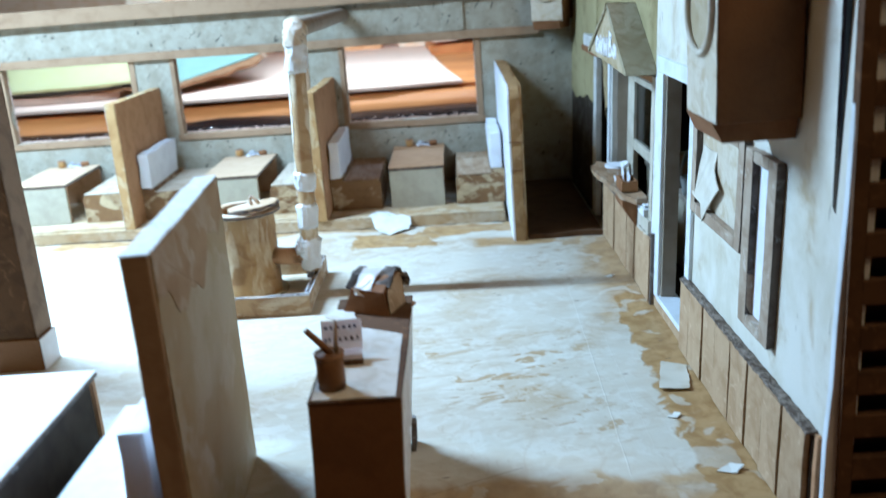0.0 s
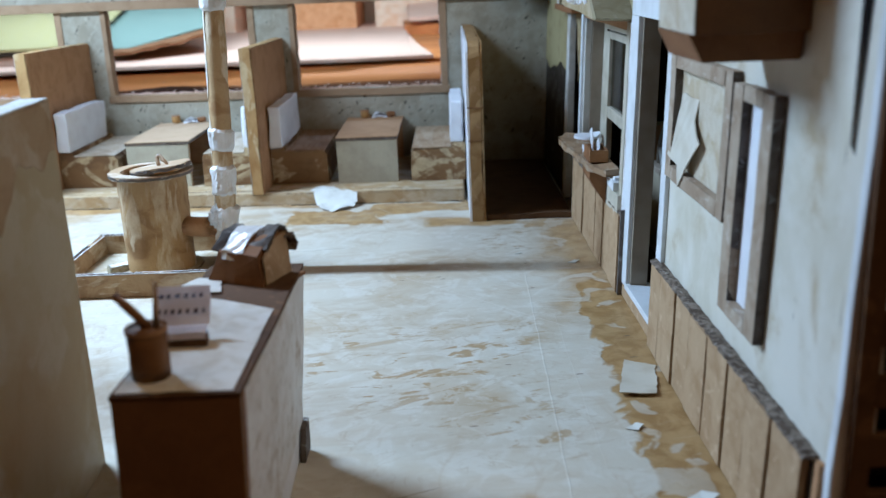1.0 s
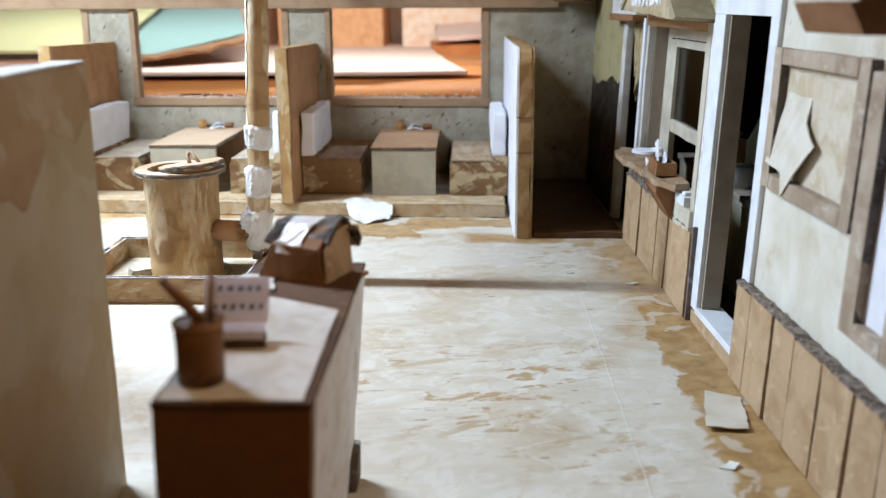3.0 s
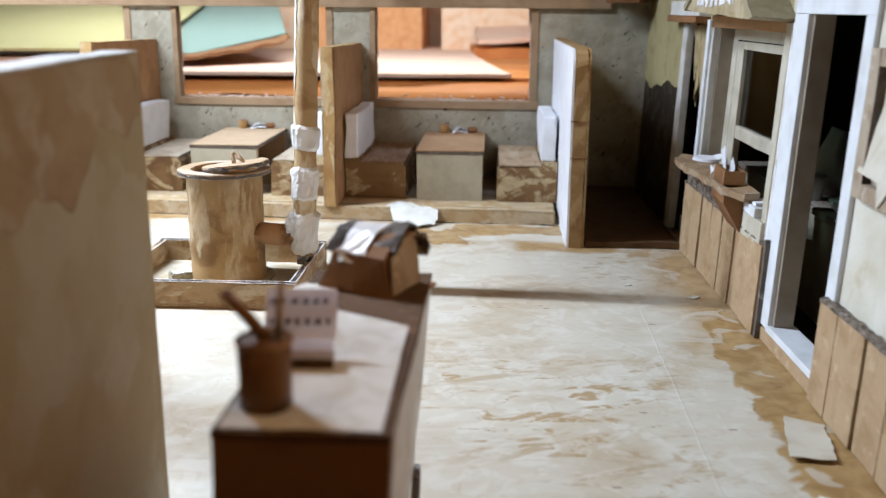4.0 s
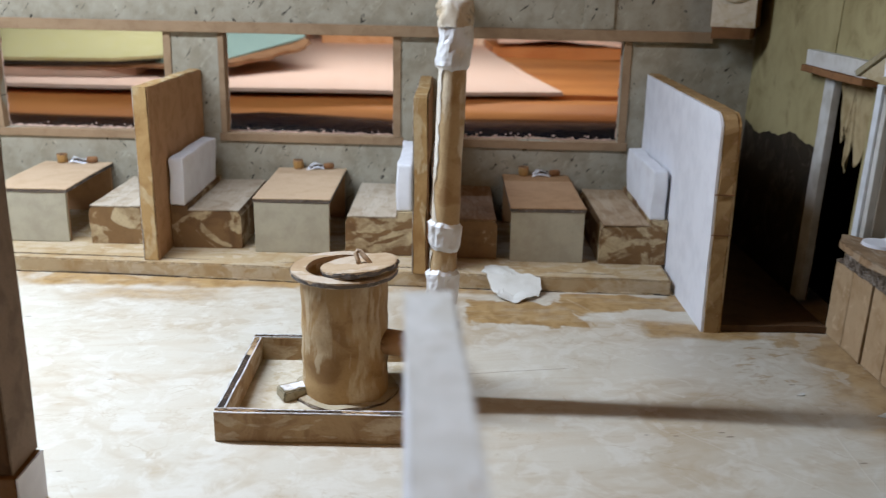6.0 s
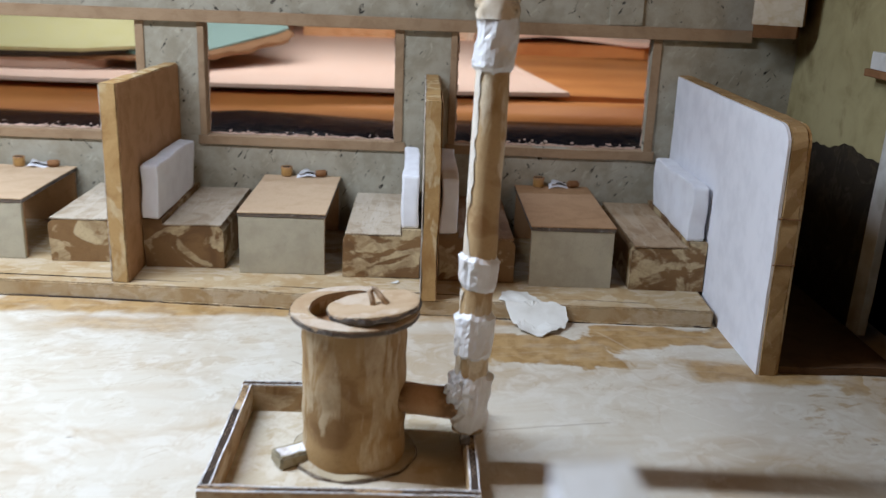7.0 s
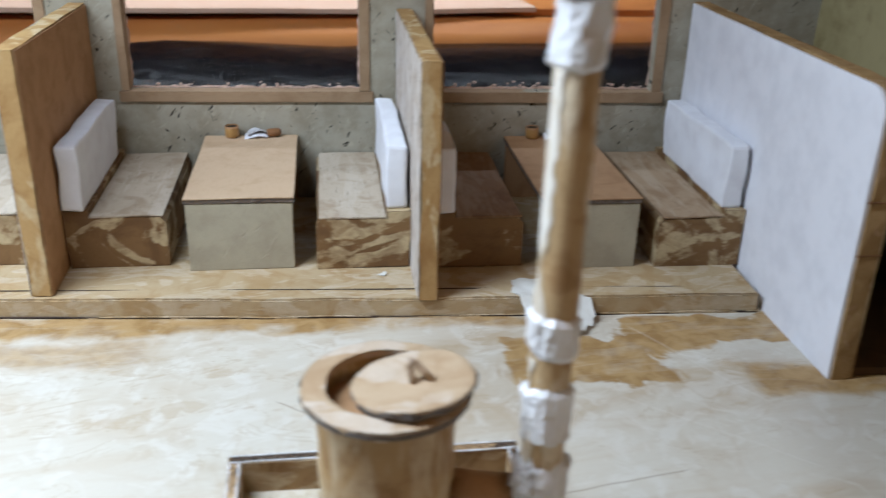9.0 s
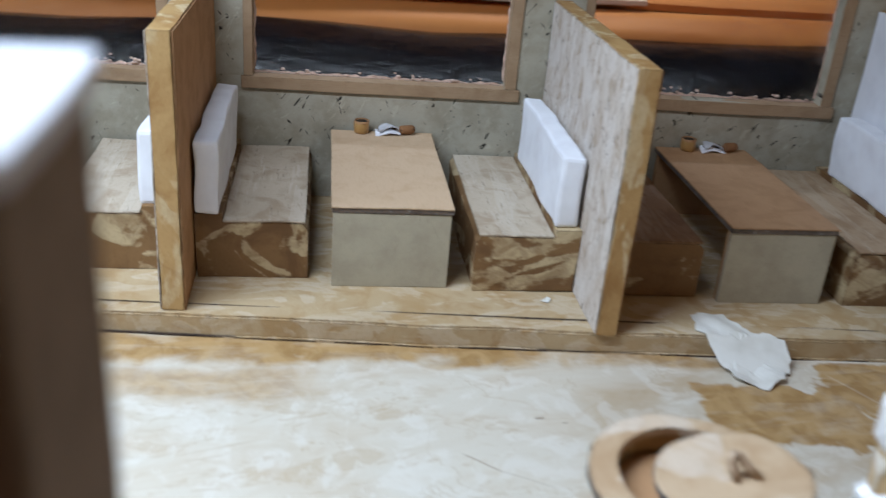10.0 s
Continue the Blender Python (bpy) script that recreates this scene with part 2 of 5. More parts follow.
def grey_board(name, base, tint, torn=1.0):
    """Grey board with a torn skin: mottled, with scattered short slanting tears and pale scars."""
    n = Nodes(name)
    soft_spots = n.noise(0.6, 4, 0.6)
    sep = n.add("ShaderNodeSeparateXYZ")
    n.link(n.where, sep.inputs[0])

    def slanted(angle, along, across):
        c, s = math.cos(angle), math.sin(angle)
        u = n.math("ADD", n.math("MULTIPLY", sep.outputs[0], c * along), n.math("MULTIPLY", sep.outputs[2], s * along))
        v = n.math("SUBTRACT", n.math("MULTIPLY", sep.outputs[2], c * across), n.math("MULTIPLY", sep.outputs[0], s * across))
        join = n.add("ShaderNodeCombineXYZ")
        n.link(u, join.inputs[0]), n.link(v, join.inputs[1])
        return join.outputs[0]

    broken = n.step(n.noise(0.45, 2, 0.5), 0.40, 0.52)
    tears = n.step(n.noise(1.0, 3, 0.6, slanted(0.9, 0.75, 2.3), warp=0.7), 0.64, 0.68)
    tears = n.math("MAXIMUM", tears, n.step(n.noise(1.0, 3, 0.6, slanted(2.1, 0.8, 2.6), warp=0.8), 0.66, 0.70))
    tears = n.math("MULTIPLY", tears, broken)
    scars = n.math("MULTIPLY", n.step(n.noise(0.9, 4, 0.65, slanted(0.9, 0.7, 1.9), warp=0.9), 0.58, 0.68), 0.5)
    pits = n.math("MULTIPLY", n.step(n.cells(1.5), 0.10, 0.06), n.step(n.noise(0.8, 2, 0.5), 0.5, 0.56))
    fine = n.noise(11.0, 4, 0.7)
    c = n.mix(n.step(soft_spots, 0.35, 0.7), base, tint)
    c = n.mix(n.math("MULTIPLY", n.step(fine, 0.5, 0.8), 0.3), c, (0.14, 0.11, 0.07))
    c = n.mix(n.math("MULTIPLY", scars, torn), c, tuple(v * 1.3 for v in base))
    c = n.mix(n.math("MULTIPLY", n.math("MAXIMUM", tears, n.math("MULTIPLY", pits, 0.7)), torn), c, (0.022, 0.018, 0.014))
    n.bump(n.math("ADD", n.math("SUBTRACT", fine, n.math("MULTIPLY", tears, 2.0)), scars), 0.35)
    return n.done(c, 0.85)


def paper(name, base, shade, rough=0.7, crease=0.25, specular=0.3):
    n = Nodes(name)
    folds = n.noise(0.7, 3, 0.5)
    fine = n.noise(12.0, 4, 0.6)
    c = n.mix(n.step(folds, 0.35, 0.75), base, shade)
    n.bump(n.math("ADD", folds, n.math("MULTIPLY", fine, 0.15)), crease, 0.12)
    return n.done(c, rough, specular=specular)


KRAFT = kraft("kraft_board", (0.44, 0.26, 0.125), (0.27, 0.135, 0.05))
KRAFT_DARK = kraft("dark_kraft_board", (0.25, 0.125, 0.05), (0.15, 0.065, 0.022))
KRAFT_PLAIN = kraft("desk_board", (0.19, 0.092, 0.028), (0.11, 0.048, 0.015), amount=0.4, rough=0.6)
PANEL = kraft("panel_board", (0.43, 0.305, 0.172), (0.29, 0.18, 0.08), grain=(1, 1, 0.12), amount=0.65, light=(0.55, 0.41, 0.26))
LATH = kraft("lath_board", (0.34, 0.235, 0.135), (0.23, 0.145, 0.075), grain=(0.15, 1, 1), amount=0.6)
VENEER = kraft("table_veneer", (0.55, 0.405, 0.255), (0.43, 0.285, 0.155), grain=(1, 0.2, 1), amount=0.45, rough=0.6)
EDGE = kraft("torn_board_edge", (0.15, 0.125, 0.105), (0.03, 0.024, 0.02), amount=0.8, light=(0.38, 0.36, 0.34))
FRAME_FACE = kraft("frame_board", (0.41, 0.335, 0.245), (0.26, 0.185, 0.115), amount=0.8, light=(0.56, 0.50, 0.42))
EDGE_DARK = kraft("dark_edge_and_shade", (0.055, 0.036, 0.022), (0.02, 0.013, 0.008), amount=0.7)
DESK_RIM = kraft("desk_rim_board", (0.10, 0.050, 0.018), (0.05, 0.024, 0.009), amount=0.6, light=(0.19, 0.10, 0.04))
TRAY = washed("tray_wash", (0.40, 0.265, 0.125), (0.22, 0.12, 0.045), (0.56, 0.45, 0.29), 0.5, (0.5, 0.5, 1.3), 0.49, 0.85)
LID = washed("lid_wash", (0.50, 0.375, 0.235), (0.38, 0.25, 0.13), (0.64, 0.56, 0.455), 0.30, (1, 1, 1), 0.50, 0.8, 0.45)
FLUTE = kraft("flute_board", (0.24, 0.17, 0.11), (0.10, 0.065, 0.04))
STEP = washed("platform_wash", (0.455, 0.35, 0.20), (0.35, 0.225, 0.09), (0.56, 0.48, 0.35), 0.40, (0.6, 1.2, 1.2), 0.49, 0.65, warp=2.0)
WASH = washed("partition_wash", (0.45, 0.29, 0.11), (0.29, 0.15, 0.04), (0.60, 0.49, 0.29), 0.26, (1.3, 1.3, 0.6), 0.50, 0.85)
BENCH = washed("bench_wash", (0.22, 0.125, 0.046), (0.12, 0.06, 0.02), (0.56, 0.45, 0.26), 0.23, (0.9, 0.9, 1.2), 0.505, 0.9, warp=1.7)
SEAT = washed("seat_wash", (0.48, 0.405, 0.30), (0.33, 0.25, 0.16), (0.58, 0.52, 0.42), 0.40, (2.2, 0.3, 1.0), 0.50, 0.45, 0.7, warp=0.6, flecks=0.55)
STOVE = washed("stove_wash", (0.42, 0.275, 0.115), (0.23, 0.125, 0.042), (0.60, 0.49, 0.31), 0.36, (1.2, 1.2, 0.34), 0.485, 0.9, warp=0.9)
PIPE = washed("pipe_wash", (0.47, 0.325, 0.155), (0.28, 0.15, 0.05), (0.70, 0.60, 0.42), 0.40, (1.2, 1.2, 0.45), 0.475, 0.9, warp=1.0)
# browner veneer and seat, darkened further with the shade of the partition beside them
VENEER_SHADED = kraft("shaded_table_veneer", (0.43, 0.265, 0.135), (0.30, 0.165, 0.07), grain=(1, 0.2, 1), amount=0.5, rough=0.6)
SEAT_SHADED = washed("shaded_seat_wash", (0.28, 0.155, 0.07), (0.18, 0.09, 0.035), (0.38, 0.25, 0.13), 0.4, (2.0, 0.4, 1.0), 0.52, 0.5)
SEAT_TAN = washed("tan_seat_wash", (0.42, 0.305, 0.185), (0.29, 0.185, 0.095), (0.52, 0.42, 0.29), 0.4, (2.0, 0.35, 1.0), 0.51, 0.5, 0.7, warp=0.6, flecks=0.4)
FLAKED = washed("flaked_wash", (0.56, 0.50, 0.43), (0.36, 0.275, 0.19), (0.66, 0.62, 0.57), 0.9, (1.0, 1.3, 0.45), 0.48, 0.8, 0.75, 0.8, 1.0)
BROWNED = washed("browned_cream", (0.41, 0.335, 0.19), (0.36, 0.27, 0.13), (0.45, 0.385, 0.245), 0.14, (1, 1, 1), 0.48, 0.75, 0.6, 0.8)
BAND_BROWN = washed("browned_band", (0.40, 0.29, 0.155), (0.29, 0.185, 0.08), (0.47, 0.38, 0.24), 0.22, (1, 1, 1), 0.5, 0.8, 0.6, 0.9)
OLIVE = washed("grimy_board", (0.31, 0.27, 0.165), (0.22, 0.175, 0.09), (0.38, 0.34, 0.24), 0.4, (1, 1, 1), 0.52, 0.7, 0.7)
CLAY = washed("clay_board", (0.42, 0.37, 0.25), (0.31, 0.21, 0.10), (0.48, 0.44, 0.34), 0.3, (1, 1, 1), 0.5, 0.8, 0.7)
GREY = grey_board("grey_board", (0.39, 0.36, 0.275), (0.295, 0.265, 0.19))
GREY_TABLE = grey_board("table_grey_board", (0.44, 0.40, 0.29), (0.37, 0.33, 0.24), 0.07)
WHITE_PAPER = paper("white_paper", (0.80, 0.80, 0.83), (0.72, 0.72, 0.75))
WHITE_PAINT = paper("white_paint", (0.74, 0.76, 0.78), (0.62, 0.63, 0.63), 0.5, 0.12)
CREAM_PAINT = paper("cream_paint", (0.54, 0.50, 0.40), (0.42, 0.38, 0.28), 0.6, 0.15)
CUSHION = paper("cushion_paper", (0.82, 0.83, 0.86), (0.74, 0.74, 0.77), 0.5, 0.35)
WADDING = paper("wadding", (0.72, 0.74, 0.76), (0.52, 0.52, 0.50), 0.7, 0.5, 0.3)
TAPE = paper("paper_tape", (0.80, 0.80, 0.80), (0.62, 0.60, 0.56), 0.28, 0.6, 0.6)
CREAM = washed("cream_skin", (0.57, 0.51, 0.38), (0.43, 0.33, 0.19), (0.64, 0.59, 0.48), 0.4, (1, 1, 1), 0.48, 0.8, 0.7)
BROWN_END = kraft("brown_board_end", (0.38, 0.25, 0.105), (0.23, 0.13, 0.045), amount=0.7, light=(0.46, 0.31, 0.17))
speck = Nodes("torn_cap_board")
speck_c = speck.mix(speck.step(speck.noise(2.2, 5, 0.75, warp=0.5), 0.42, 0.60), (0.075, 0.052, 0.034), (0.25, 0.205, 0.16))
speck_c = speck.mix(speck.step(speck.noise(4.0, 4, 0.7), 0.60, 0.68), speck_c, (0.42, 0.385, 0.34))
speck.bump(speck.noise(3.0, 5, 0.7), 0.8, 0.10)
TORN_CAP = speck.done(speck_c, 0.85)
JAMB = paper("jamb_board", (0.34, 0.29, 0.225), (0.27, 0.225, 0.17), 0.7, 0.15)
LEDGE = washed("ledge_wash", (0.31, 0.205, 0.11), (0.20, 0.12, 0.055), (0.42, 0.34, 0.24), 0.5, (0.4, 1, 1), 0.52, 0.6)
KHAKI = washed("khaki_board", (0.40, 0.325, 0.19), (0.29, 0.215, 0.10), (0.47, 0.41, 0.28), 0.35, (1, 1, 1), 0.5, 0.6)
RAGGED = kraft("ragged_paper", (0.42, 0.335, 0.18), (0.24, 0.17, 0.07), grain=(2.0, 1, 0.2), amount=0.7)
WORN_WHITE = washed("worn_white_paint", (0.77, 0.76, 0.755), (0.48, 0.41, 0.33), (0.84, 0.845, 0.86), 0.5, (1, 1, 1), 0.45, 0.9, 0.6, flecks=0.4)
TOP_WHITE = washed("chalky_white_paint", (0.70, 0.71, 0.68), (0.55, 0.53, 0.46), (0.79, 0.80, 0.775), 0.5, (1, 1, 1), 0.45, 0.8, 0.45)
PASTED = washed("pasted_paper", (0.66, 0.585, 0.45), (0.47, 0.35, 0.19), (0.76, 0.72, 0.64), 0.5, (1.2, 1.2, 0.5), 0.48, 0.9)
HATCH = paper("grimy_white_paint", (0.62, 0.605, 0.56), (0.47, 0.445, 0.385), 0.6, 0.2)
TAN = kraft("tan_board", (0.52, 0.395, 0.265), (0.36, 0.235, 0.13), amount=0.5, rough=0.45, light=(0.60, 0.51, 0.43))
PALE_TEAR = kraft("torn_pink_paper", (0.70, 0.53, 0.43), (0.52, 0.36, 0.25), amount=0.6)
BLACK = paper("black_plastic", (0.004, 0.004, 0.005), (0.007, 0.006, 0.008), 0.14, 0.9, 0.30)
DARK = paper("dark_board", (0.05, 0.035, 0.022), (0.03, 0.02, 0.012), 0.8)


def glass(name, colour, rough, alpha_mix):
    """A thin clear pane: mostly clear, with a glossy skin."""
    m = bpy.data.materials.new(name)
    m.use_nodes = True
    t = m.node_tree
    t.nodes.clear()
    out, both = t.nodes.new("ShaderNodeOutputMaterial"), t.nodes.new("ShaderNodeMixShader")
    clear, gloss = t.nodes.new("ShaderNodeBsdfTransparent"), t.nodes.new("ShaderNodeBsdfGlossy")
    facing, curve, fres = t.nodes.new("ShaderNodeLayerWeight"), t.nodes.new("ShaderNodeMath"), t.nodes.new("ShaderNodeMath")
    facing.inputs["Blend"].default_value = 0.5
    curve.operation, fres.operation = "POWER", "MULTIPLY_ADD"
    curve.inputs[1].default_value = 4.0
    fres.inputs[1].default_value, fres.inputs[2].default_value = 0.8, alpha_mix
    t.links.new(facing.outputs["Facing"], curve.inputs[0])
    t.links.new(curve.outputs[0], fres.inputs[0])
    clear.inputs[0].default_value = (*colour, 1)
    gloss.inputs["Roughness"].default_value = rough
    t.links.new(fres.outputs[0], both.inputs[0])
    t.links.new(clear.outputs[0], both.inputs[1])
    t.links.new(gloss.outputs[0], both.inputs[2])
    t.links.new(both.outputs[0], out.inputs[0])
    return m


FILM = glass("clear_film", (0.95, 0.95, 0.94), 0.03, 0.005)
SMOKED = glass("smoked_pane", (0.20, 0.24, 0.20), 0.08, 0.10)


def floor_material():
    """Cream paper pasted on board, torn away to brown in places, scratched and creased."""
    n = Nodes("floor_paper")
    sep = n.add("ShaderNodeSeparateXYZ")
    n.link(n.local, sep.inputs[0])
    x, y = sep.outputs[0], sep.outputs[1]
    ragged = n.math("SUBTRACT", n.noise(0.30, 4, 0.52, n.local, warp=0.6), 0.5)
    shaky = n.math("MULTIPLY", n.math("SUBTRACT", n.noise(0.5, 4, 0.6, n.local), 0.5), 0.22)

    def patch(cx, cy, hx, hy, rough_by, edge=0.05):
        dx = n.math("DIVIDE", n.math("ABSOLUTE", n.math("SUBTRACT", x, cx)), hx)
        dy = n.math("DIVIDE", n.math("ABSOLUTE", n.math("SUBTRACT", y, cy)), hy)
        d = n.math("ADD", n.math("MAXIMUM", dx, dy), n.math("MULTIPLY", ragged, rough_by))
        return n.step(d, 1.0 + edge, 1.0 - edge)

    def line(x0, y0, x1, y1, width):
        length = math.hypot(x1 - x0, y1 - y0)
        ux, uy = (x1 - x0) / length, (y1 - y0) / length
        px, py = n.math("SUBTRACT", x, x0), n.math("SUBTRACT", y, y0)
        s = n.math("ADD", n.math("MULTIPLY", px, ux), n.math("MULTIPLY", py, uy))
        d = n.math("ABSOLUTE", n.math("ADD", n.math("SUBTRACT", n.math("MULTIPLY", px, -uy), n.math("MULTIPLY", py, -ux)), shaky))
        inside = n.math("MULTIPLY", n.step(s, -0.3, 0.3), n.step(s, length + 0.3, length - 0.3))
        return n.math("MULTIPLY", inside, n.step(d, width, width * 0.35))

    def turned(angle, sx, sy):
        c, s = math.cos(angle), math.sin(angle)
        u = n.math("ADD", n.math("MULTIPLY", x, c * sx), n.math("MULTIPLY", y, s * sx))
        v = n.math("SUBTRACT", n.math("MULTIPLY", y, c * sy), n.math("MULTIPLY", x, s * sy))
        join = n.add("ShaderNodeCombineXYZ")
        n.link(u, join.inputs[0]), n.link(v, join.inputs[1])
        return join.outputs[0]

    def most(*masks):
        out = masks[0]
        for m in masks[1:]:
            out = n.math("MAXIMUM", out, m)
        return out

    bare = most(patch(16.4, 50.0, 3.0, 21.0, 1.5, 0.06), n.math("MULTIPLY", patch(15.8, 78.0, 3.4, 12.0, 2.0, 0.55), 0.85), n.math("MULTIPLY", patch(6.0, 41.4, 10.0, 1.8, 2.2, 0.3), 0.8))
    thin = most(patch(-4.6, 89.6, 4.2, 2.6, 1.8, 0.06), patch(2.2, 92.4, 4.8, 1.7, 1.8, 0.08), patch(7.0, 87.0, 4.2, 1.5, 2.0, 0.35), patch(-27.0, 95.5, 17.0, 1.5, 2.4, 0.45), n.math("MULTIPLY", patch(-32.0, 92.2, 4.5, 1.2, 2.8, 0.6), 0.6))
    thin = n.math("MULTIPLY", thin, n.math("ADD", n.math("MULTIPLY", n.noise(0.6, 4, 0.6, n.local, warp=0.8), 0.75), 0.5))
    dragged = n.step(n.noise(0.8, 4, 0.65, turned(0.06, 0.3, 1.5), warp=0.8), 0.34, 0.56)
    thin = n.math("MULTIPLY", thin, n.math("ADD", n.math("MULTIPLY", dragged, 0.3), 0.9), True)
    scratch = n.math("MULTIPLY", n.step(n.noise(1.6, 3, 0.6, turned(0.22, 0.08, 2.6), warp=0.3), 0.62, 0.70), n.step(n.noise(0.3, 3, 0.5, n.local), 0.46, 0.60))
    islands = n.step(n.noise(0.33, 3, 0.5, n.local, warp=0.7), 0.58, 0.62)
    bare = n.math("MULTIPLY", bare, n.math("SUBTRACT", 1.0, n.math("MULTIPLY", islands, 0.6)))
    swept = turned(0.28, 0.42, 1.35)
    streak = n.math("MULTIPLY", n.step(n.noise(0.62, 5, 0.62, swept, warp=0.9), 0.525, 0.60), n.step(n.noise(0.9, 3, 0.6, n.local, warp=0.8), 0.42, 0.56))
    zone = most(patch(3.6, 57.0, 6.4, 5.6, 1.5, 0.5), patch(8.4, 49.3, 1.9, 2.4, 1.5, 0.5), n.math("MULTIPLY", patch(12.0, 82.0, 4.5, 4.0, 1.4, 0.5), 0.8), n.math("MULTIPLY", patch(-26.0, 88.0, 9.0, 4.0, 1.4, 0.5), 0.35))
    streak = n.math("MULTIPLY", streak, n.math("ADD", n.math("MULTIPLY", zone, 0.85), 0.05))
    sweep = n.math("MULTIPLY", line(-3.2, 58.8, 5.0, 62.0, 0.42), n.step(n.noise(0.9, 4, 0.6, swept), 0.36, 0.56))
    streak = most(streak, n.math("MULTIPLY", sweep, 0.55))
    stain = n.step(n.noise(0.11, 4, 0.6, n.local, warp=0.8), 0.46, 0.72)
    long_stain = n.step(n.noise(0.5, 4, 0.6, turned(0.08, 0.18, 0.9), warp=1.6), 0.44, 0.70)
    fine = n.noise(5.0, 5, 0.65, n.local)
    dashes = n.step(n.cells(0.55, turned(0.15, 0.55, 1.9)), 0.085, 0.05)
    dashes = n.math("MULTIPLY", dashes, n.step(n.noise(0.22, 2, 0.5, n.local), 0.50, 0.56))
    level = n.math("ABSOLUTE", n.math("SUBTRACT", n.noise(0.10, 4, 0.6, n.local, warp=0.9), 0.52))
    tide = n.math("MULTIPLY", n.step(level, 0.022, 0.0), n.step(n.noise(0.25, 3, 0.5, n.local), 0.42, 0.55))
    creases = most(line(10.3, 72.0, 10.15, 58.0, 0.065), line(10.15, 58.0, 9.9, 43.0, 0.065), n.math("MULTIPLY", line(11.5, 64.0, 11.7, 46.0, 0.06), 0.35), line(1.9, 72.3, 7.6, 66.6, 0.065), line(7.6, 66.6, 12.0, 62.1, 0.065), n.math("MULTIPLY", line(-4.0, 86.0, 3.0, 80.0, 0.10), 0.7), n.math("MULTIPLY", line(-1.6, 93.0, 3.0, 85.0, 0.12), 0.7))
    wash_edge = n.math("ABSOLUTE", n.math("SUBTRACT", n.noise(0.16, 5, 0.62, turned(0.2, 0.7, 1.2), warp=1.3), 0.5))
    rim = n.math("MULTIPLY", n.step(wash_edge, 0.012, 0.0), n.step(n.noise(0.35, 3, 0.5, n.local), 0.45, 0.58))
    cracks = most(line(-9.6, 79.0, -3.0, 80.2, 0.07), line(-20.7, 87.0, -19.3, 85.9, 0.07), n.math("MULTIPLY", line(-19.3, 85.9, -17.3, 84.9, 0.05), 0.5), line(-2.0, 41.8, 4.5, 44.6, 0.06))
    c = n.mix(stain, (0.59, 0.545, 0.445), (0.45, 0.365, 0.245))
    c = n.mix(n.math("MULTIPLY", long_stain, 0.32), c, (0.47, 0.365, 0.235))
    c = n.mix(n.math("MULTIPLY", n.step(n.noise(0.45, 4, 0.6, n.local, warp=1.2), 0.48, 0.62), 0.4), c, (0.70, 0.675, 0.60))
    c = n.mix(n.math("MULTIPLY", n.step(fine, 0.45, 0.8), 0.25), c, (0.52, 0.43, 0.31))
    c = n.mix(n.math("MULTIPLY", tide, 0.22), c, (0.42, 0.31, 0.18))
    c = n.mix(n.math("MULTIPLY", rim, 0.35), c, (0.38, 0.28, 0.15))
    c = n.mix(streak, c, (0.37, 0.255, 0.12))
    brown = n.mix(n.step(n.noise(0.8, 4, 0.6, n.local, warp=0.6), 0.38, 0.66), (0.415, 0.275, 0.115), (0.30, 0.18, 0.062))
    c = n.mix(most(bare, thin), c, brown)
    c = n.mix(n.math("MULTIPLY", creases, 0.22), c, (0.74, 0.71, 0.64))
    c = n.mix(n.math("MULTIPLY", scratch, 0.14), c, (0.78, 0.755, 0.69))
    c = n.mix(n.math("MULTIPLY", cracks, 0.5), c, (0.20, 0.13, 0.06))
    c = n.mix(n.math("MULTIPLY", dashes, 0.75), c, (0.15, 0.11, 0.075))
    height = n.math("ADD", n.math("MULTIPLY", creases, 0.25), n.math("MULTIPLY", n.noise(0.4, 4, 0.6, n.local), 1.2))
    height = n.math("SUBTRACT", n.math("ADD", height, n.math("MULTIPLY", fine, 0.15)), n.math("MULTIPLY", bare, 0.5))
    n.bump(height, 0.5, 0.08)
    return n.done(c, n.math("ADD", n.math("MULTIPLY", stain, 0.12), 0.48), specular=0.35)


def plaster_material(name, base, second, dirt, stained, cracked=0.8):
    """The cream skin of the side wall: yellowed, stained, with short scratches."""
    n = Nodes(name)
    blot = n.noise(0.22, 5, 0.6, warp=0.6)
    fine = n.noise(6.0, 5, 0.65)
    stain = n.step(n.noise(0.4, 5, 0.65, n.stretch(0.8, 1.0, 0.7), warp=0.4), 0.52, 0.74)
    cracks = n.math("MULTIPLY", n.step(n.noise(1.1, 2, 0.5, n.stretch(1.6, 1.0, 0.35), warp=0.5), 0.715, 0.74), cracked)
    c = n.mix(n.step(blot, 0.35, 0.7), base, second)
    c = n.mix(n.math("MULTIPLY", stain, stained), c, dirt)
    c = n.mix(cracks, c, (0.14, 0.11, 0.07))
    n.bump(n.math("ADD", n.math("MULTIPLY", fine, 0.4), blot), 0.5, 0.08)
    return n.done(c, 0.7)


shine = Nodes("waxed_paper")
n_blot = shine.noise(0.8, 5, 0.6, warp=0.8)
shine.bump(shine.noise(1.6, 5, 0.65), 0.5, 0.06)
WAXED = shine.done(shine.mix(shine.step(n_blot, 0.4, 0.65), (0.80, 0.785, 0.74), (0.66, 0.62, 0.54)), 0.22, specular=0.5)
FLOOR = floor_material()
PLASTER = plaster_material("wall_skin", (0.69, 0.66, 0.57), (0.57, 0.53, 0.41), (0.42, 0.33, 0.18), 0.75)
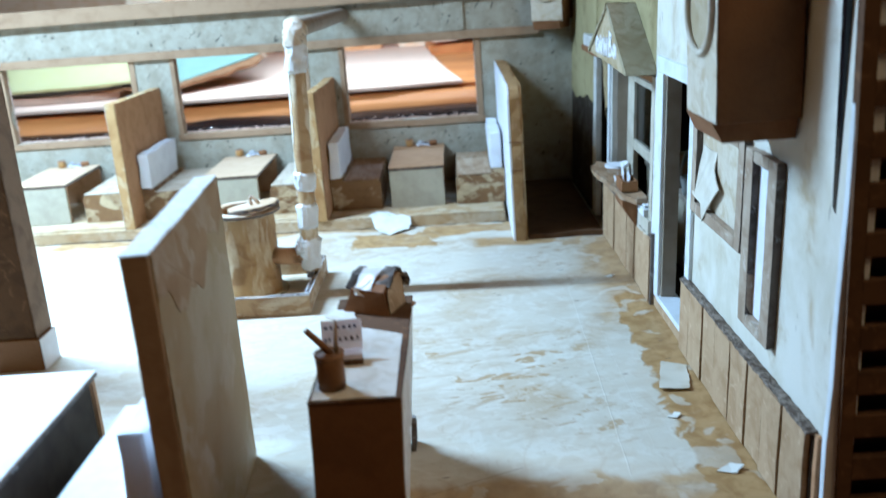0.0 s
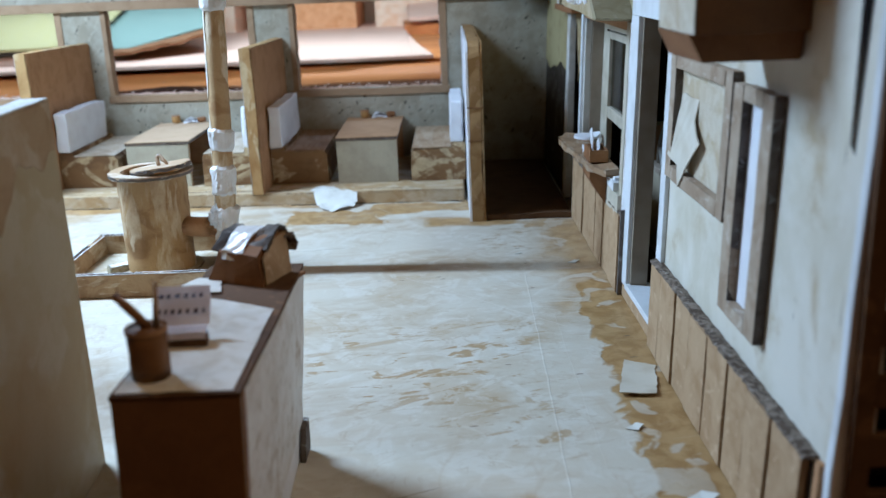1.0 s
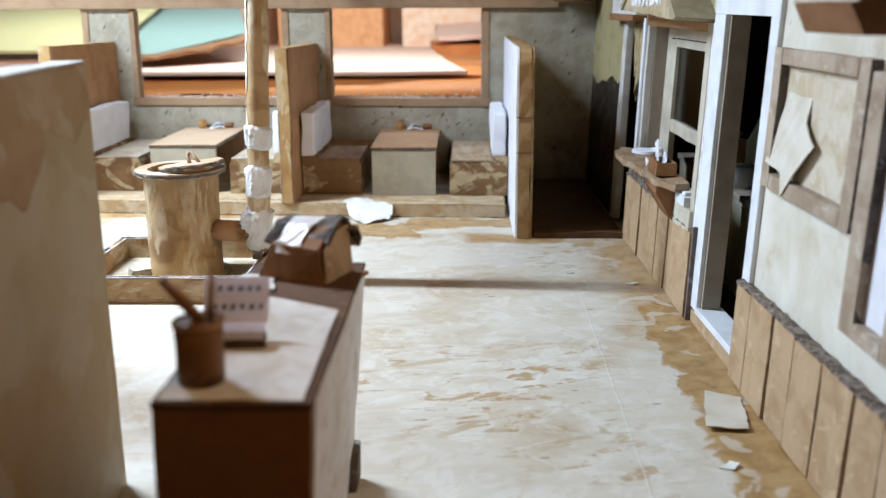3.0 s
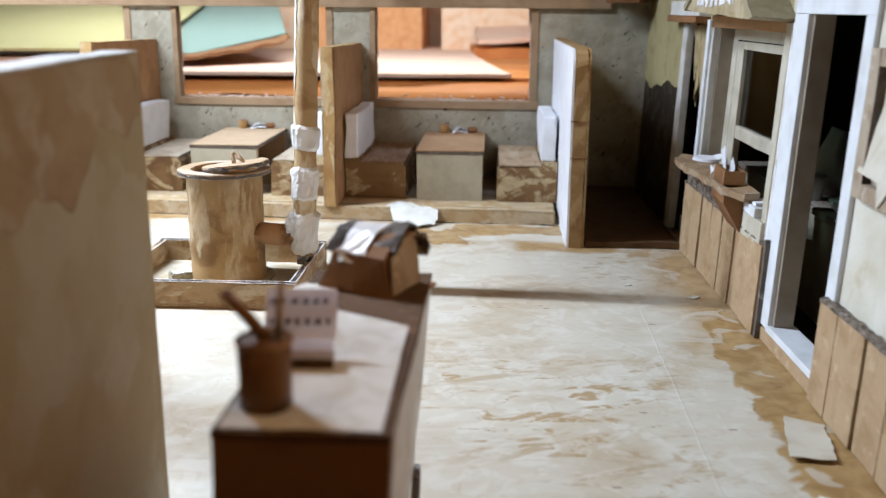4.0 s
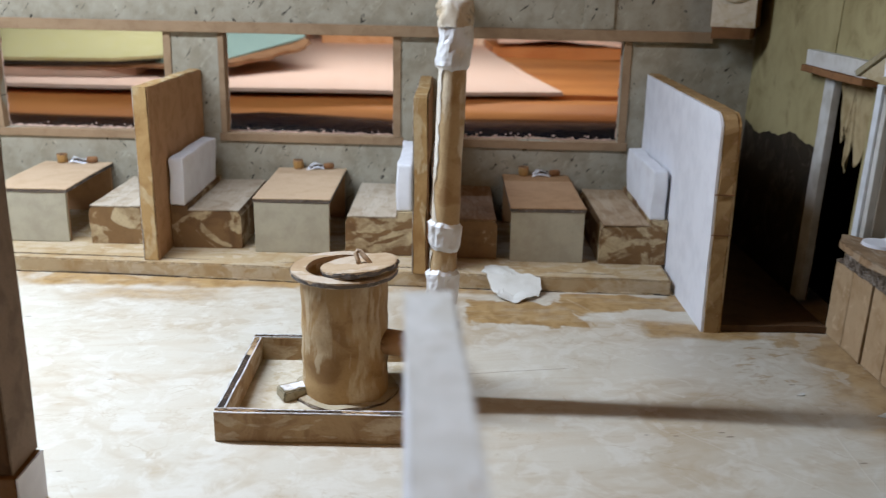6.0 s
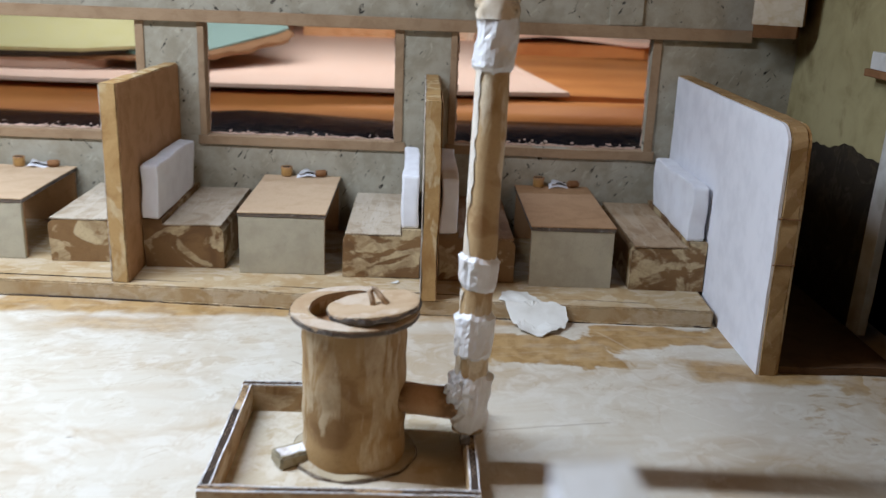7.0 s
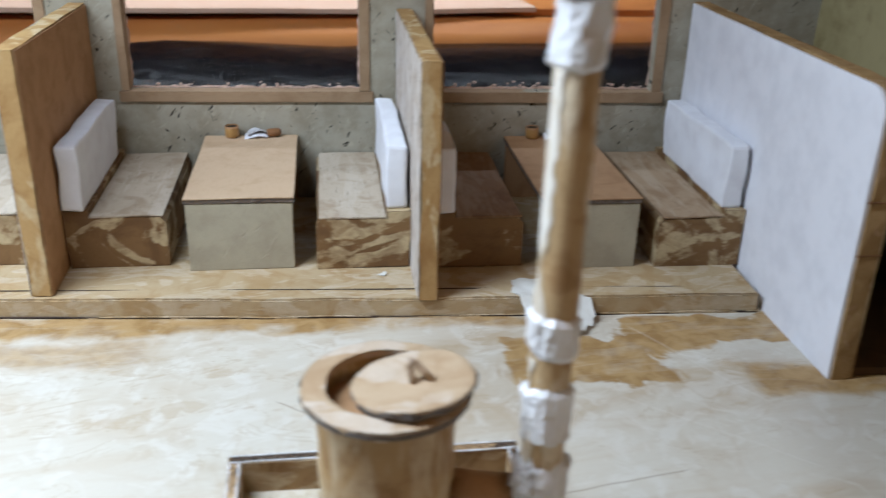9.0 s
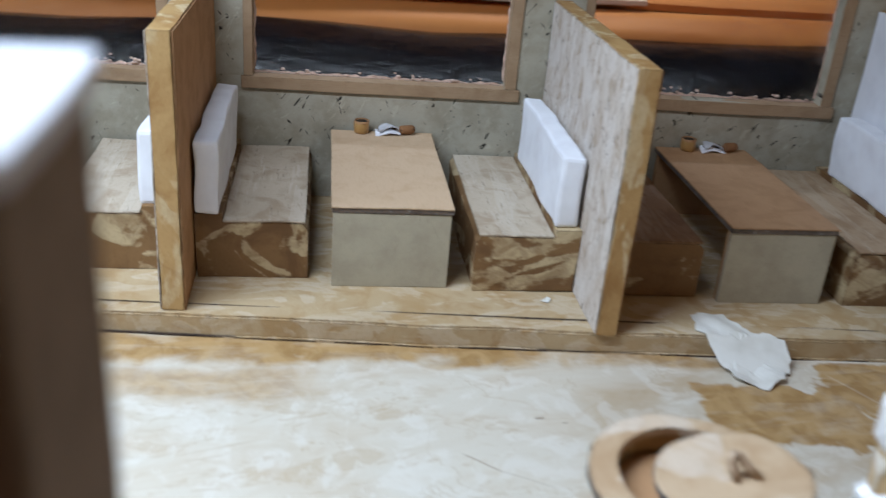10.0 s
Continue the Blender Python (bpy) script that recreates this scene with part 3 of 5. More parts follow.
PLASTER_OLD = plaster_material("yellowed_wall_skin", (0.38, 0.325, 0.16), (0.27, 0.225, 0.10), (0.15, 0.11, 0.04), 0.7, 0.0)
# corridor floor and wall boards, darkened to carry the end partition's shade
SHADED_FLOOR = kraft("shaded_kraft_board", (0.115, 0.062, 0.026), (0.06, 0.03, 0.012), amount=0.6)
SHADED_WALL = washed("shaded_wall_board", (0.034, 0.025, 0.015), (0.016, 0.012, 0.008), (0.06, 0.045, 0.025), 0.35, (1, 1, 1), 0.56, 0.6)

# ---- structure ----
RIGHT = Matrix(((-0.02, -1, 0.032, 0.17682), (1, -0.02, 0, 0), (0, 0.032, 1, 0), (0, 0, 0, 1)))  # along the wall, out into the room, up
BACK = pose(0, 1.109, 0, 0, 0, -2.4)  # along the wall, into the wall, up

bm = card(-190, 130, -60, 260, -4.0, -0.75, 0.2, 0.0, 500)
solo("ground", bm, KRAFT_DARK, 0, 0, 0, 0, "dark brown wooden table under the cardboard model", "table top", kind="structure")

bm = bmesh.new()
box(bm, -75, 18.0, 40.2, 113.5, -0.7, 0.0)
floor = solo("floor", bm, FLOOR, 0, 0, 0, 0, "cream paper floor on cardboard, torn and stained brown", "floor", kind="structure")

# ridged sheet lying before the front edge of the floor
bm = bmesh.new()
rows = []
for i in range(181):
    x = 4.4 + 9.4 * i / 180
    z = -0.30 + 0.13 * math.sin(2 * math.pi * x / 0.46) + 0.03 * math.sin(x * 1.7)
    rows.append([bm.verts.new((x * CM, y * CM, (z + o) * CM)) for y, o in ((34.5, 0.0), (37.5, 0.02), (40.16, 0.0))])
for a, b in zip(rows, rows[1:]):
    for k in range(2):
        bm.faces.new((a[k], a[k + 1], b[k + 1], b[k]))
bmesh.ops.solidify(bm, geom=list(bm.faces), thickness=0.05 * CM)
solo("corrugated_sheet", bm, WHITE_PAINT, 0, 0, 0, 0, "grey-white ridged corrugated sheet before the floor edge", "corrugated sheet", smooth=True)
bm = card(4.4, 13.8, 34.6, 40.1, -0.748, -0.45, 0.03, 0.0, 20)
solo("backing_board", bm, KRAFT, 0, 0, 0, 0, "brown board under the ridged sheet", "board")

# platform under the booths
front = [(6.5, 94.1), (-10, 94.9), (-21.6, 95.5), (-36, 96.6), (-62, 98.0)]
back = [(-62, 113.4), (6.5, 110.6)]
bm = slab(front + back, "z", 0.0, 1.16)
cut(bm, 5.0)
bmesh.ops.bevel(bm, geom=[e for e in bm.edges if e.calc_face_angle(0) > 0.8], offset=0.1 * CM, segments=2, affect="EDGES")
wobble(bm, 0.12, 5.0)
platform = solo("platform", bm, STEP, 0, 0, 0, 0, "low raised platform of glue-washed cardboard under the booths", "platform", kind="structure")

# dark strip along the foot stands in for the contact shade
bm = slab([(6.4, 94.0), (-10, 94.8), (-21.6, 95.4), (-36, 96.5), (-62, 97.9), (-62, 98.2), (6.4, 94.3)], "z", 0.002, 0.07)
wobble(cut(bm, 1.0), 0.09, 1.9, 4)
part("shadow_gap", bm, EDGE_DARK, platform, "dark strip coloured as the shade under the platform edge")
bm = slab([(6.4, 95.2), (-10, 96.0), (-21.6, 96.6), (-36, 97.7), (-62, 99.1), (-62, 99.13), (6.4, 95.23)], "z", 1.05, 1.155)
wobble(cut(bm, 1.0), 0.07, 2.6, 2)
part("board_seam", bm, EDGE_DARK, platform, "dark seam along the platform top")

# back wall
wall = thing("wall_back", 0, 0, 0, 0, "grey cardboard back wall with torn specks and three windows", "wall", kind="structure", matrix=BACK)
LEFT_END, RIGHT_END = -78.0, 16.8
OPENINGS = [(-52.0, -36.5), (-31.0, -15.7), (-10.75, 4.64)]
edges = [LEFT_END] + [v for o in OPENINGS for v in o] + [RIGHT_END]
bm = bmesh.new()
box(bm, LEFT_END, RIGHT_END, 0, 1.0, 0, 8.7)
part("lower_panel", bm, GREY, wall)
for a, b in zip(edges[0::2], edges[1::2]):
    bm = bmesh.new()
    box(bm, a, b, 0, 1.0, 8.7, 17.75)
    part("pier_panel", bm, GREY, wall)
bm = bmesh.new()
box(bm, LEFT_END, RIGHT_END, 0, 1.0, 17.75, 23.2)
part("upper_panel", bm, GREY, wall)
part("lath", card(LEFT_END, 12.2, -0.45, -0.002, 17.72, 18.68, 0.05, 0.05, 6), LATH, wall, "brown cardboard lath above the windows")
part("lath", card(LEFT_END, RIGHT_END, -0.9, -0.002, 22.5, 24.3, 0.05, 0.05, 6, 3), LATH, wall, "brown cardboard lath along the top")
part("seam_panel", card(1.0, 3.6, -0.2, -0.002, 18.7, 22.48, 0.04, 0.03, 3), GREY, wall)

for number, (a, b) in enumerate(OPENINGS, 1):
    window = thing(f"window_{number}", 0, 0, 0, 0, "open-backed model window in a brown cardboard frame with clear film", "window", "windows of the back wall", "structure", BACK)
    low, wide = (8.72, 0.75)
    part("sill", card(a - 0.7, b + 0.9, -0.18, 0.85, low - wide, low, 0.05, 0.05, 3, number), LATH, window)
    part("jamb", card(a - 0.55, a - 0.0, -0.12, 0.85, low + 0.004, 17.71, 0.05, 0.05, 3, number + 5), LATH, window)
    part("jamb", card(b + 0.0, b + 0.7, -0.12, 0.85, low + 0.004, 17.71, 0.05, 0.05, 3, number + 9), LATH, window)
    bm = bmesh.new()
    box(bm, a - 0.1, b + 0.1, 0.90, 0.93, low - 0.1, 17.75)
    wobble(cut(bm, 3.0), 0.10, 4.0, number)
    pane = part("pane", bm, FILM, window, "clear plastic film with glue crumbs", smooth=True)
    pane.visible_shadow = False
    for u0, u1, v0, v1, flat in ((a, b, low, low + 0.3, True), (a, a + 0.22, low + 0.3, 17.7, False), (b - 0.2, b, low + 0.3, 17.7, False)):
        k = int((u1 - u0 if flat else v1 - v0) / 0.16)
        rag = [0.5 + 0.5 * noise.noise(Vector((i * 0.43 + number * 7, u0, 0.3))) for i in range(k + 1)]
        if flat:
            outline = [(u0, v0), (u1, v0)] + [(u1 - (u1 - u0) * i / k, v0 + (v1 - v0) * rag[i]) for i in range(k + 1)]
        elif u0 == a:
            outline = [(u0, v0)] + [(u0 + (u1 - u0) * rag[i], v0 + (v1 - v0) * i / k) for i in range(k + 1)] + [(u0, v1)]
        else:
            outline = [(u1, v0)] + [(u1 - (u1 - u0) * rag[i], v0 + (v1 - v0) * i / k) for i in range(k + 1)] + [(u1, v1)]
        part("torn_liner", slab(outline, "y", 0.855, 0.89), PALE_TEAR, window, "torn pale paper along the opening")
    bm = bmesh.new()
    for k in range(34):
        x, z = random.uniform(a + 0.2, b - 0.2), low + 0.05 + abs(random.gauss(0, 0.22))
        r = random.uniform(0.04, 0.13)
        bmesh.ops.create_icosphere(bm, subdivisions=1, radius=r * CM, matrix=Matrix.Translation((x * CM, 0.0082, z * CM)) @ Matrix.Diagonal((1.3, 0.7, 0.8, 1)))
    part("glue_crumbs", bm, PALE_TEAR, window, "crumbs of dried glue along the pane")

# side wall on the right
wall = thing("wall_right", 0, 0, 0, 0, "cream-skinned cardboard side wall with a door and a serving window", "wall", kind="structure", matrix=RIGHT)


def wall_piece(u0, u1, v0, v1, skin=PLASTER):
    bm = bmesh.new()
    box(bm, u0, u1, -0.9, 0.0, v0, v1)
    part("wall_panel", bm, skin, wall)


wall_piece(36.7, 59.0, 0, 24)
wall_piece(59.0, 66.2, 17.5, 24)
wall_piece(66.2, 69.2, 0, 24)
wall_piece(69.2, 85.4, 0, 5.3, PLASTER_OLD)
wall_piece(69.2, 85.4, 17.0, 24, PLASTER_OLD)
wall_piece(85.4, 87.2, 0, 24, PLASTER_OLD)
wall_piece(87.2, 93.8, 17.2, 24, PLASTER_OLD)
# below the hem the wall is coloured near-black as corridor shade
wall_piece(93.8, 111.0, 0, 24, SHADED_WALL)
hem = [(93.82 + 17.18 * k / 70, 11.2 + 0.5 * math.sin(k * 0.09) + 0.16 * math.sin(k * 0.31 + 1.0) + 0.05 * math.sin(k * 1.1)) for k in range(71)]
part("wall_skin", slab([(111.0, 24.0), (93.82, 24.0)] + hem, "y", 0.002, 0.07), PLASTER_OLD, wall, "yellowed skin ending where the corridor shade is coloured in")
part("end_strip", card(36.25, 36.69, -1.0, 0.15, -0.5, 24.2, 0.08, 0.12, 2.5, 2), WHITE_PAINT, wall, "torn whitish cut edge of the wall")
part("end_strip", card(36.9, 37.3, 0.0, 0.22, 0, 5.0, 0.05, 0.05, 2.5, 4), KRAFT, wall, "brown board end beside the panelling")

# added shell behind the side wall, coloured dark for the unlit interior
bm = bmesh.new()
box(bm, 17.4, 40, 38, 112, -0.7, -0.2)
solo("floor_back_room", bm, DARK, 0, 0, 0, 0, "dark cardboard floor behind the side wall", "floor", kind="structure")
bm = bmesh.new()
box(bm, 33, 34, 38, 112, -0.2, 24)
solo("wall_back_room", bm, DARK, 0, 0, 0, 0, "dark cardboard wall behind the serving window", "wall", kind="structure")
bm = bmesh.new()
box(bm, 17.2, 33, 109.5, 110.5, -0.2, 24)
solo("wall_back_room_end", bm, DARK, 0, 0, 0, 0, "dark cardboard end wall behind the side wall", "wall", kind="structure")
# unseen cover and front wall, added to keep light out
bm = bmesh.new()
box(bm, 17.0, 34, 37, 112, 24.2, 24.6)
solo("ceiling_back_room", bm, DARK, 0, 0, 0, 0, "unseen cover added to keep light out of the back room", "ceiling", kind="structure")
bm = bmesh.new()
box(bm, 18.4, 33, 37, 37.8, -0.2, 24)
solo("wall_back_room_front", bm, DARK, 0, 0, 0, 0, "unseen dark wall added to close off the back room", "wall", kind="structure")

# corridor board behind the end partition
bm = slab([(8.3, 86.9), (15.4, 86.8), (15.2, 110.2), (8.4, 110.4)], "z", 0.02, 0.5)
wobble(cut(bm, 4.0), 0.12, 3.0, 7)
solo("corridor_floor", bm, SHADED_FLOOR, 0, 0, 0, 0, "brown cardboard corridor floor darkened for its shade", "floor", kind="structure")

# slatted board at the near end of the side wall
rack = thing("slatted_board", 0, 0, 0, 0, "brown board with dark horizontal slots beside the wall end", "board", "", "structure")
bm = bmesh.new()
box(bm, 17.4, 18.0, 36.0, 36.6, -0.74, 27)
box(bm, 24.5, 27.0, 36.0, 36.6, -0.74, 27)
part("upright", bm, DESK_RIM, rack)
bm = bmesh.new()
box(bm, 17.4, 27.0, 37.6, 38.0, -0.74, 27)
part("backing", bm, BLACK, rack)
for k in range(14):
    z = -0.6 + 2.0 * k
    part("slat", card(18.0, 24.5, 36.05, 36.55, z, z + 1.05, 0.05, 0.04, 4, k), DESK_RIM, rack)

# ---- door, serving window and panelling on the side wall ----
door = thing("door_1", 0, 0, 0, 0, "open doorway with a white-painted casing and sill", "doorway", kind="structure", matrix=RIGHT)
part("casing", card(66.0, 68.1, 0.003, 0.25, 0.9, 17.5, 0.04, 0.04, 4, 1), WHITE_PAINT, door)
part("casing", card(57.95, 59.0, 0.003, 0.25, 4.9, 17.5, 0.04, 0.04, 4, 2), WHITE_PAINT, door)
part("head", card(57.9, 68.1, 0.003, 0.25, 17.5, 18.6, 0.04, 0.04, 4, 3), WHITE_PAINT, door)
part("jamb", card(65.75, 66.19, -1.05, 0.0, 1.1, 17.5, 0.03, 0.03, 4, 4), JAMB, door)
part("jamb", card(59.0, 59.25, -1.05, 0.0, 1.1, 17.5, 0.03, 0.03, 4, 5), WHITE_PAINT, door)
part("sill", card(59.0, 66.3, -1.3, 0.24, 0.75, 1.15, 0.04, 0.04, 4, 6), WHITE_PAINT, door)
part("riser", card(59.0, 67.4, -0.2, 0.2, 0.0, 0.74, 0.04, 0.04, 4, 7), PANEL, door)

hatch = thing("window_4", 0, 0, 0, 0, "serving window with white frame, cream sash and dark pane", "window", kind="structure", matrix=RIGHT)
part("frame_post", card(85.45, 86.15, 0.003, 0.35, 5.3, 17.0, 0.04, 0.05, 4, 1), WHITE_PAINT, hatch)
part("frame_post", card(84.85, 85.40, -0.3, 0.18, 5.3, 17.0, 0.04, 0.05, 4, 2), HATCH, hatch)
part("reveal", card(84.75, 85.0, -1.62, -0.31, 5.3, 17.0, 0.03, 0.04, 4, 6), JAMB, hatch)
part("frame_post", card(68.3, 69.2, 0.003, 0.3, 4.6, 17.0, 0.04, 0.05, 4, 3), CREAM_PAINT, hatch)
part("frame_post", card(67.95, 68.28, 0.003, 0.24, 4.6, 17.0, 0.03, 0.05, 3, 13), WORN_WHITE, hatch)
part("frame_head", card(69.2, 85.3, -0.6, 0.25, 16.5, 17.3, 0.04, 0.04, 4, 4), KRAFT, hatch)
part("frame_sill", card(69.2, 84.7, -1.2, 0.2, 5.3, 6.2, 0.04, 0.04, 4, 5), HATCH, hatch)
part("reveal", card(69.0, 69.3, -1.62, -0.01, 6.2, 16.5, 0.03, 0.04, 4, 16), CREAM_PAINT, hatch)
part("apron_board", card(68.4, 73.4, 0.19, 0.55, 4.9, 6.25, 0.05, 0.07, 2, 15), CREAM_PAINT, hatch)
sash = part("sash", card(83.5, 84.7, -1.6, -1.2, 6.2, 16.5, 0.04, 0.05, 4, 7), CREAM_PAINT, hatch)
part("sash_stile", card(69.35, 70.4, -1.6, -1.2, 6.2, 16.5, 0.04, 0.05, 4, 8), CREAM_PAINT, sash)
part("sash_rail", card(70.4, 83.5, -1.6, -1.2, 15.75, 16.5, 0.04, 0.05, 4, 10), CREAM_PAINT, sash)
inner = part("inner_sash", card(81.1, 82.7, -1.45, -1.0, 6.2, 15.7, 0.04, 0.06, 3, 17), CREAM_PAINT, hatch)
part("sash_stile", card(71.6, 72.8, -1.45, -1.0, 6.2, 15.7, 0.04, 0.06, 3, 18), CREAM_PAINT, inner)
part("sash_rail", card(72.8, 81.1, -1.45, -1.0, 15.2, 15.7, 0.04, 0.05, 3, 19), CREAM_PAINT, inner)
part("sash_rail", card(72.8, 81.1, -1.45, -1.0, 9.35, 10.2, 0.05, 0.08, 2, 20), CREAM_PAINT, inner)
for u0, u1, v0 in ((72.8, 81.1, 10.2), (70.4, 71.6, 6.2), (82.7, 83.5, 6.2)):
    bm = bmesh.new()
    box(bm, u0, u1, -1.27, -1.23, v0, 15.75)
    part("pane", bm, SMOKED, hatch, "dark dusty pane")

gable = thing("gable_roof", 0, 0, 0, 0, "cardboard gable with daubed white lettering over the serving window", "canopy", matrix=RIGHT)
F = 2.2
bm = slab([(84.7, 17.55), (69.0, 17.1), (76.8, 21.65)], "y", F - 0.3, F)
wobble(cut(bm, 2.5), 0.08, 2.5, 2)
part("front_board", bm, KHAKI, gable)
bm = slab([(69.0, 17.05), (76.8, 21.66), (76.6, 22.0), (68.3, 17.2)], "y", 0.01, F + 0.15)
wobble(cut(bm, 2.5), 0.1, 2.5, 5)
part("roof_panel", bm, OLIVE, gable)
bm = slab([(85.0, 17.5), (76.8, 21.66), (76.7, 22.0), (85.3, 17.8)], "y", 0.01, F + 0.12)
wobble(cut(bm, 2.5), 0.1, 2.5, 8)
part("roof_panel", bm, OLIVE, gable)
bm = bmesh.new()


def daub(points, width=0.135):
    """A painted stroke: a flat ribbon along a line on the gable's front."""
    for k, ((u0, v0), (u1, v1)) in enumerate(zip(points, points[1:])):
        d = Vector((u1 - u0, v1 - v0)).normalized() * width * 0.6
        e = Vector((-d.y, d.x)).normalized() * width
        slab([(u0 - d.x - e.x, v0 - d.y - e.y), (u0 - d.x + e.x, v0 - d.y + e.y), (u1 + d.x + e.x, v1 + d.y + e.y), (u1 + d.x - e.x, v1 + d.y - e.y)], "y", F + 0.003, F + 0.05 + 0.004 * (k % 4), bm)


for k in range(13):
    u, low = 81.6 - 0.41 * k, 17.95 + 0.10 * math.sin(k * 2.9)
    high = low + (0.95 + 0.2 * math.sin(k * 1.7)) + 0.02 * k
    daub([(u + 0.16 * math.sin(k * 2.1), low), (u + 0.10 * math.cos(k * 3.3), high)], 0.13)
    if k % 3 == 1:
        daub([(u, 0.5 * (low + high) + 0.2), (u - 0.45, high - 0.15)], 0.12)
daub([(75.95, 17.9), (75.55, 19.85)])
daub([(75.55, 19.75), (74.95, 19.55), (75.05, 19.05), (75.6, 18.9), (74.75, 18.75), (74.85, 18.15), (75.9, 17.95)])
daub([(74.3, 18.3), (74.1, 18.9), (73.7, 18.8), (73.75, 18.2), (74.25, 18.2)], 0.14)
daub([(73.5, 19.0), (72.9, 18.05)], 0.13), daub([(72.9, 18.85), (73.6, 18.0)], 0.13)
wobble(cut(bm, 0.3), 0.07, 0.4, 4)
part("painted_marks", bm, WHITE_PAPER, gable, "white daubed brush letters")


def panelling(name, u_list, top, boards_seed):
    pan = thing(name, 0, 0, 0, 0, "brown cardboard board panelling with a torn grey top edge", "panelling", "panelling of the side wall", "structure", RIGHT)
    bm = bmesh.new()
    box(bm, u_list[-1], u_list[0], 0.002, 0.18, 0.0, top - 0.05)
    part("backing", bm, DARK, pan)
    for k, (a, b) in enumerate(zip(u_list[1:], u_list)):
        gap = 0.13 + 0.05 * ((k * 7) % 3)
        part("board", card(a + gap, b, 0.19, 0.5 + 0.05 * math.sin(k * 2.3), 0.02, top - 0.12 + 0.08 * math.sin(k * 1.7), 0.04, 0.05, 2.0, k + boards_seed), PANEL, pan)
    cap = bmesh.new()
    count = int((u_list[0] - u_list[-1]) / 0.22)
    rings = []
    for k in range(count + 1):
        u = u_list[-1] - 0.1 + (u_list[0] - u_list[-1]) * k / count
        jag = [noise.noise(Vector((u * f, boards_seed + q, 0.3))) for q, f in enumerate((2.6, 1.9, 3.1, 2.2))]
        low, high, out = top - 0.13 + 0.08 * jag[0], top + 0.05 + 0.09 * jag[1], 0.53 + 0.10 * jag[2]
        rings.append([cap.verts.new((u * CM, w * CM, v * CM)) for w, v in ((0.01, low), (0.01, high), (0.3, high + 0.10 * jag[3]), (out, high - 0.05), (out + 0.03, low + 0.04))])
    for a, b in zip(rings, rings[1:]):
        for k in range(5):
            cap.faces.new((a[k], a[(k + 1) % 5], b[(k + 1) % 5], b[k]))
    cap.faces.new(rings[0]), cap.faces.new(rings[-1])
    part("torn_cap", cap, TORN_CAP, pan, "torn grey corrugated edge")
    return pan


panelling("panelling", [58.75, 56.6, 53.55, 51.05, 48.15, 45.35, 42.95, 40.4, 37.6], 5.0, 1)
panelling("panelling", [87.1, 84.4, 81.6, 78.8, 76.0, 73.2, 70.4, 67.6], 5.3, 20)
bm = card(67.2, 67.5, 0.05, 0.5, 0.02, 5.6, 0.04, 0.06, 2.0, 31)
part("end_board", bm, EDGE, bpy.data.objects["panelling.001"], "dark cut end of the panelling")

# second doorway in the corridor
door = thing("door_2", 0, 0, 0, 0, "narrow dark doorway with a white post and ragged paper above", "doorway", kind="structure", matrix=RIGHT)
part("post", card(92.6, 94.2, -0.3, 0.28, 0.3, 17.2, 0.05, 0.08, 3, 1), HATCH, door)
part("lintel", card(86.8, 96.6, 0.003, 0.9, 17.2, 18.3, 0.08, 0.1, 3, 2), HATCH, door)
part("lintel_edge", card(86.8, 96.9, 0.003, 1.1, 16.7, 17.19, 0.08, 0.1, 3, 3), KRAFT_DARK, door)
bm = slab([(92.5, 16.7), (91.7, 12.4), (91.0, 13.6), (90.2, 10.3), (89.5, 12.9), (88.8, 11.2), (87.3, 13.2), (87.3, 16.7)], "y", -0.35, -0.28)
wobble(cut(bm, 0.8), 0.35, 1.2, 3)
part("ragged_paper", bm, RAGGED, door, "torn paper hanging in the doorway")

# ---- booths on the platform ----
def partition(x0, x1, y0, y1, height, base, left, right, label, round_corner=0.0):
    p = thing("booth_partition", x0, y0, base, 0, label, "partition", "booth partitions")
    t, d, h = x1 - x0, y1 - y0, height
    if round_corner:
        r = round_corner
        arc = [(r - r * math.cos(a), h - r + r * math.sin(a)) for a in (math.pi / 2 * k / 6 for k in range(7))]
        outline = [(0, 0)] + arc + [(d, h), (d, 0)]
    else:
        outline = [(0, 0), (0, h), (d, h - 0.2), (d, 0)]
    inset = 0.2 if round_corner else 0.09
    bm = slab(outline, "x", inset, t - inset)
    cut(bm, 1.1 if round_corner else 2.0)
    wobble(bm, 0.07, 3.0, x0)
    part("core", wobble(bm, 0.12 if round_corner else 0.04, 0.7, x0), BROWN_END if round_corner else WASH, p)
    inner = [(max(0.12, u), v if v == 0 else v - 0.08) for u, v in outline]
    part("side_skin", wobble(cut(slab(inner, "x", 0.0, inset - 0.03), 3.0), 0.06, 3.0, x0 + 1), left, p)
    part("side_skin", wobble(cut(slab(inner, "x", t - inset + 0.03, t), 3.0), 0.06, 3.0, x0 + 2), right, p)
    return p


partition(6.85, 8.2, 86.6, 110.55, 14.95, 0.0, WHITE_PAPER, WASH, "tall cardboard end partition with white paper side and rounded corner", 1.5)
partition(-13.25, -12.1, 94.75, 111.3, 13.35, 1.16, FLAKED, KRAFT, "cardboard booth partition with flaking pale paint and brown edge")
partition(-34.35, -33.15, 96.75, 112.2, 13.5, 1.16, FLAKED, KRAFT, "brown cardboard booth partition with a washed tan edge")


end = bpy.data.objects["booth_partition"]
part("edge_fold", card(0.02, 1.33, -0.05, 0.03, 9.6, 9.68, 0.01, 0.06, 0.5, 3), KRAFT_DARK, end, "dark fold line across the taped edge")
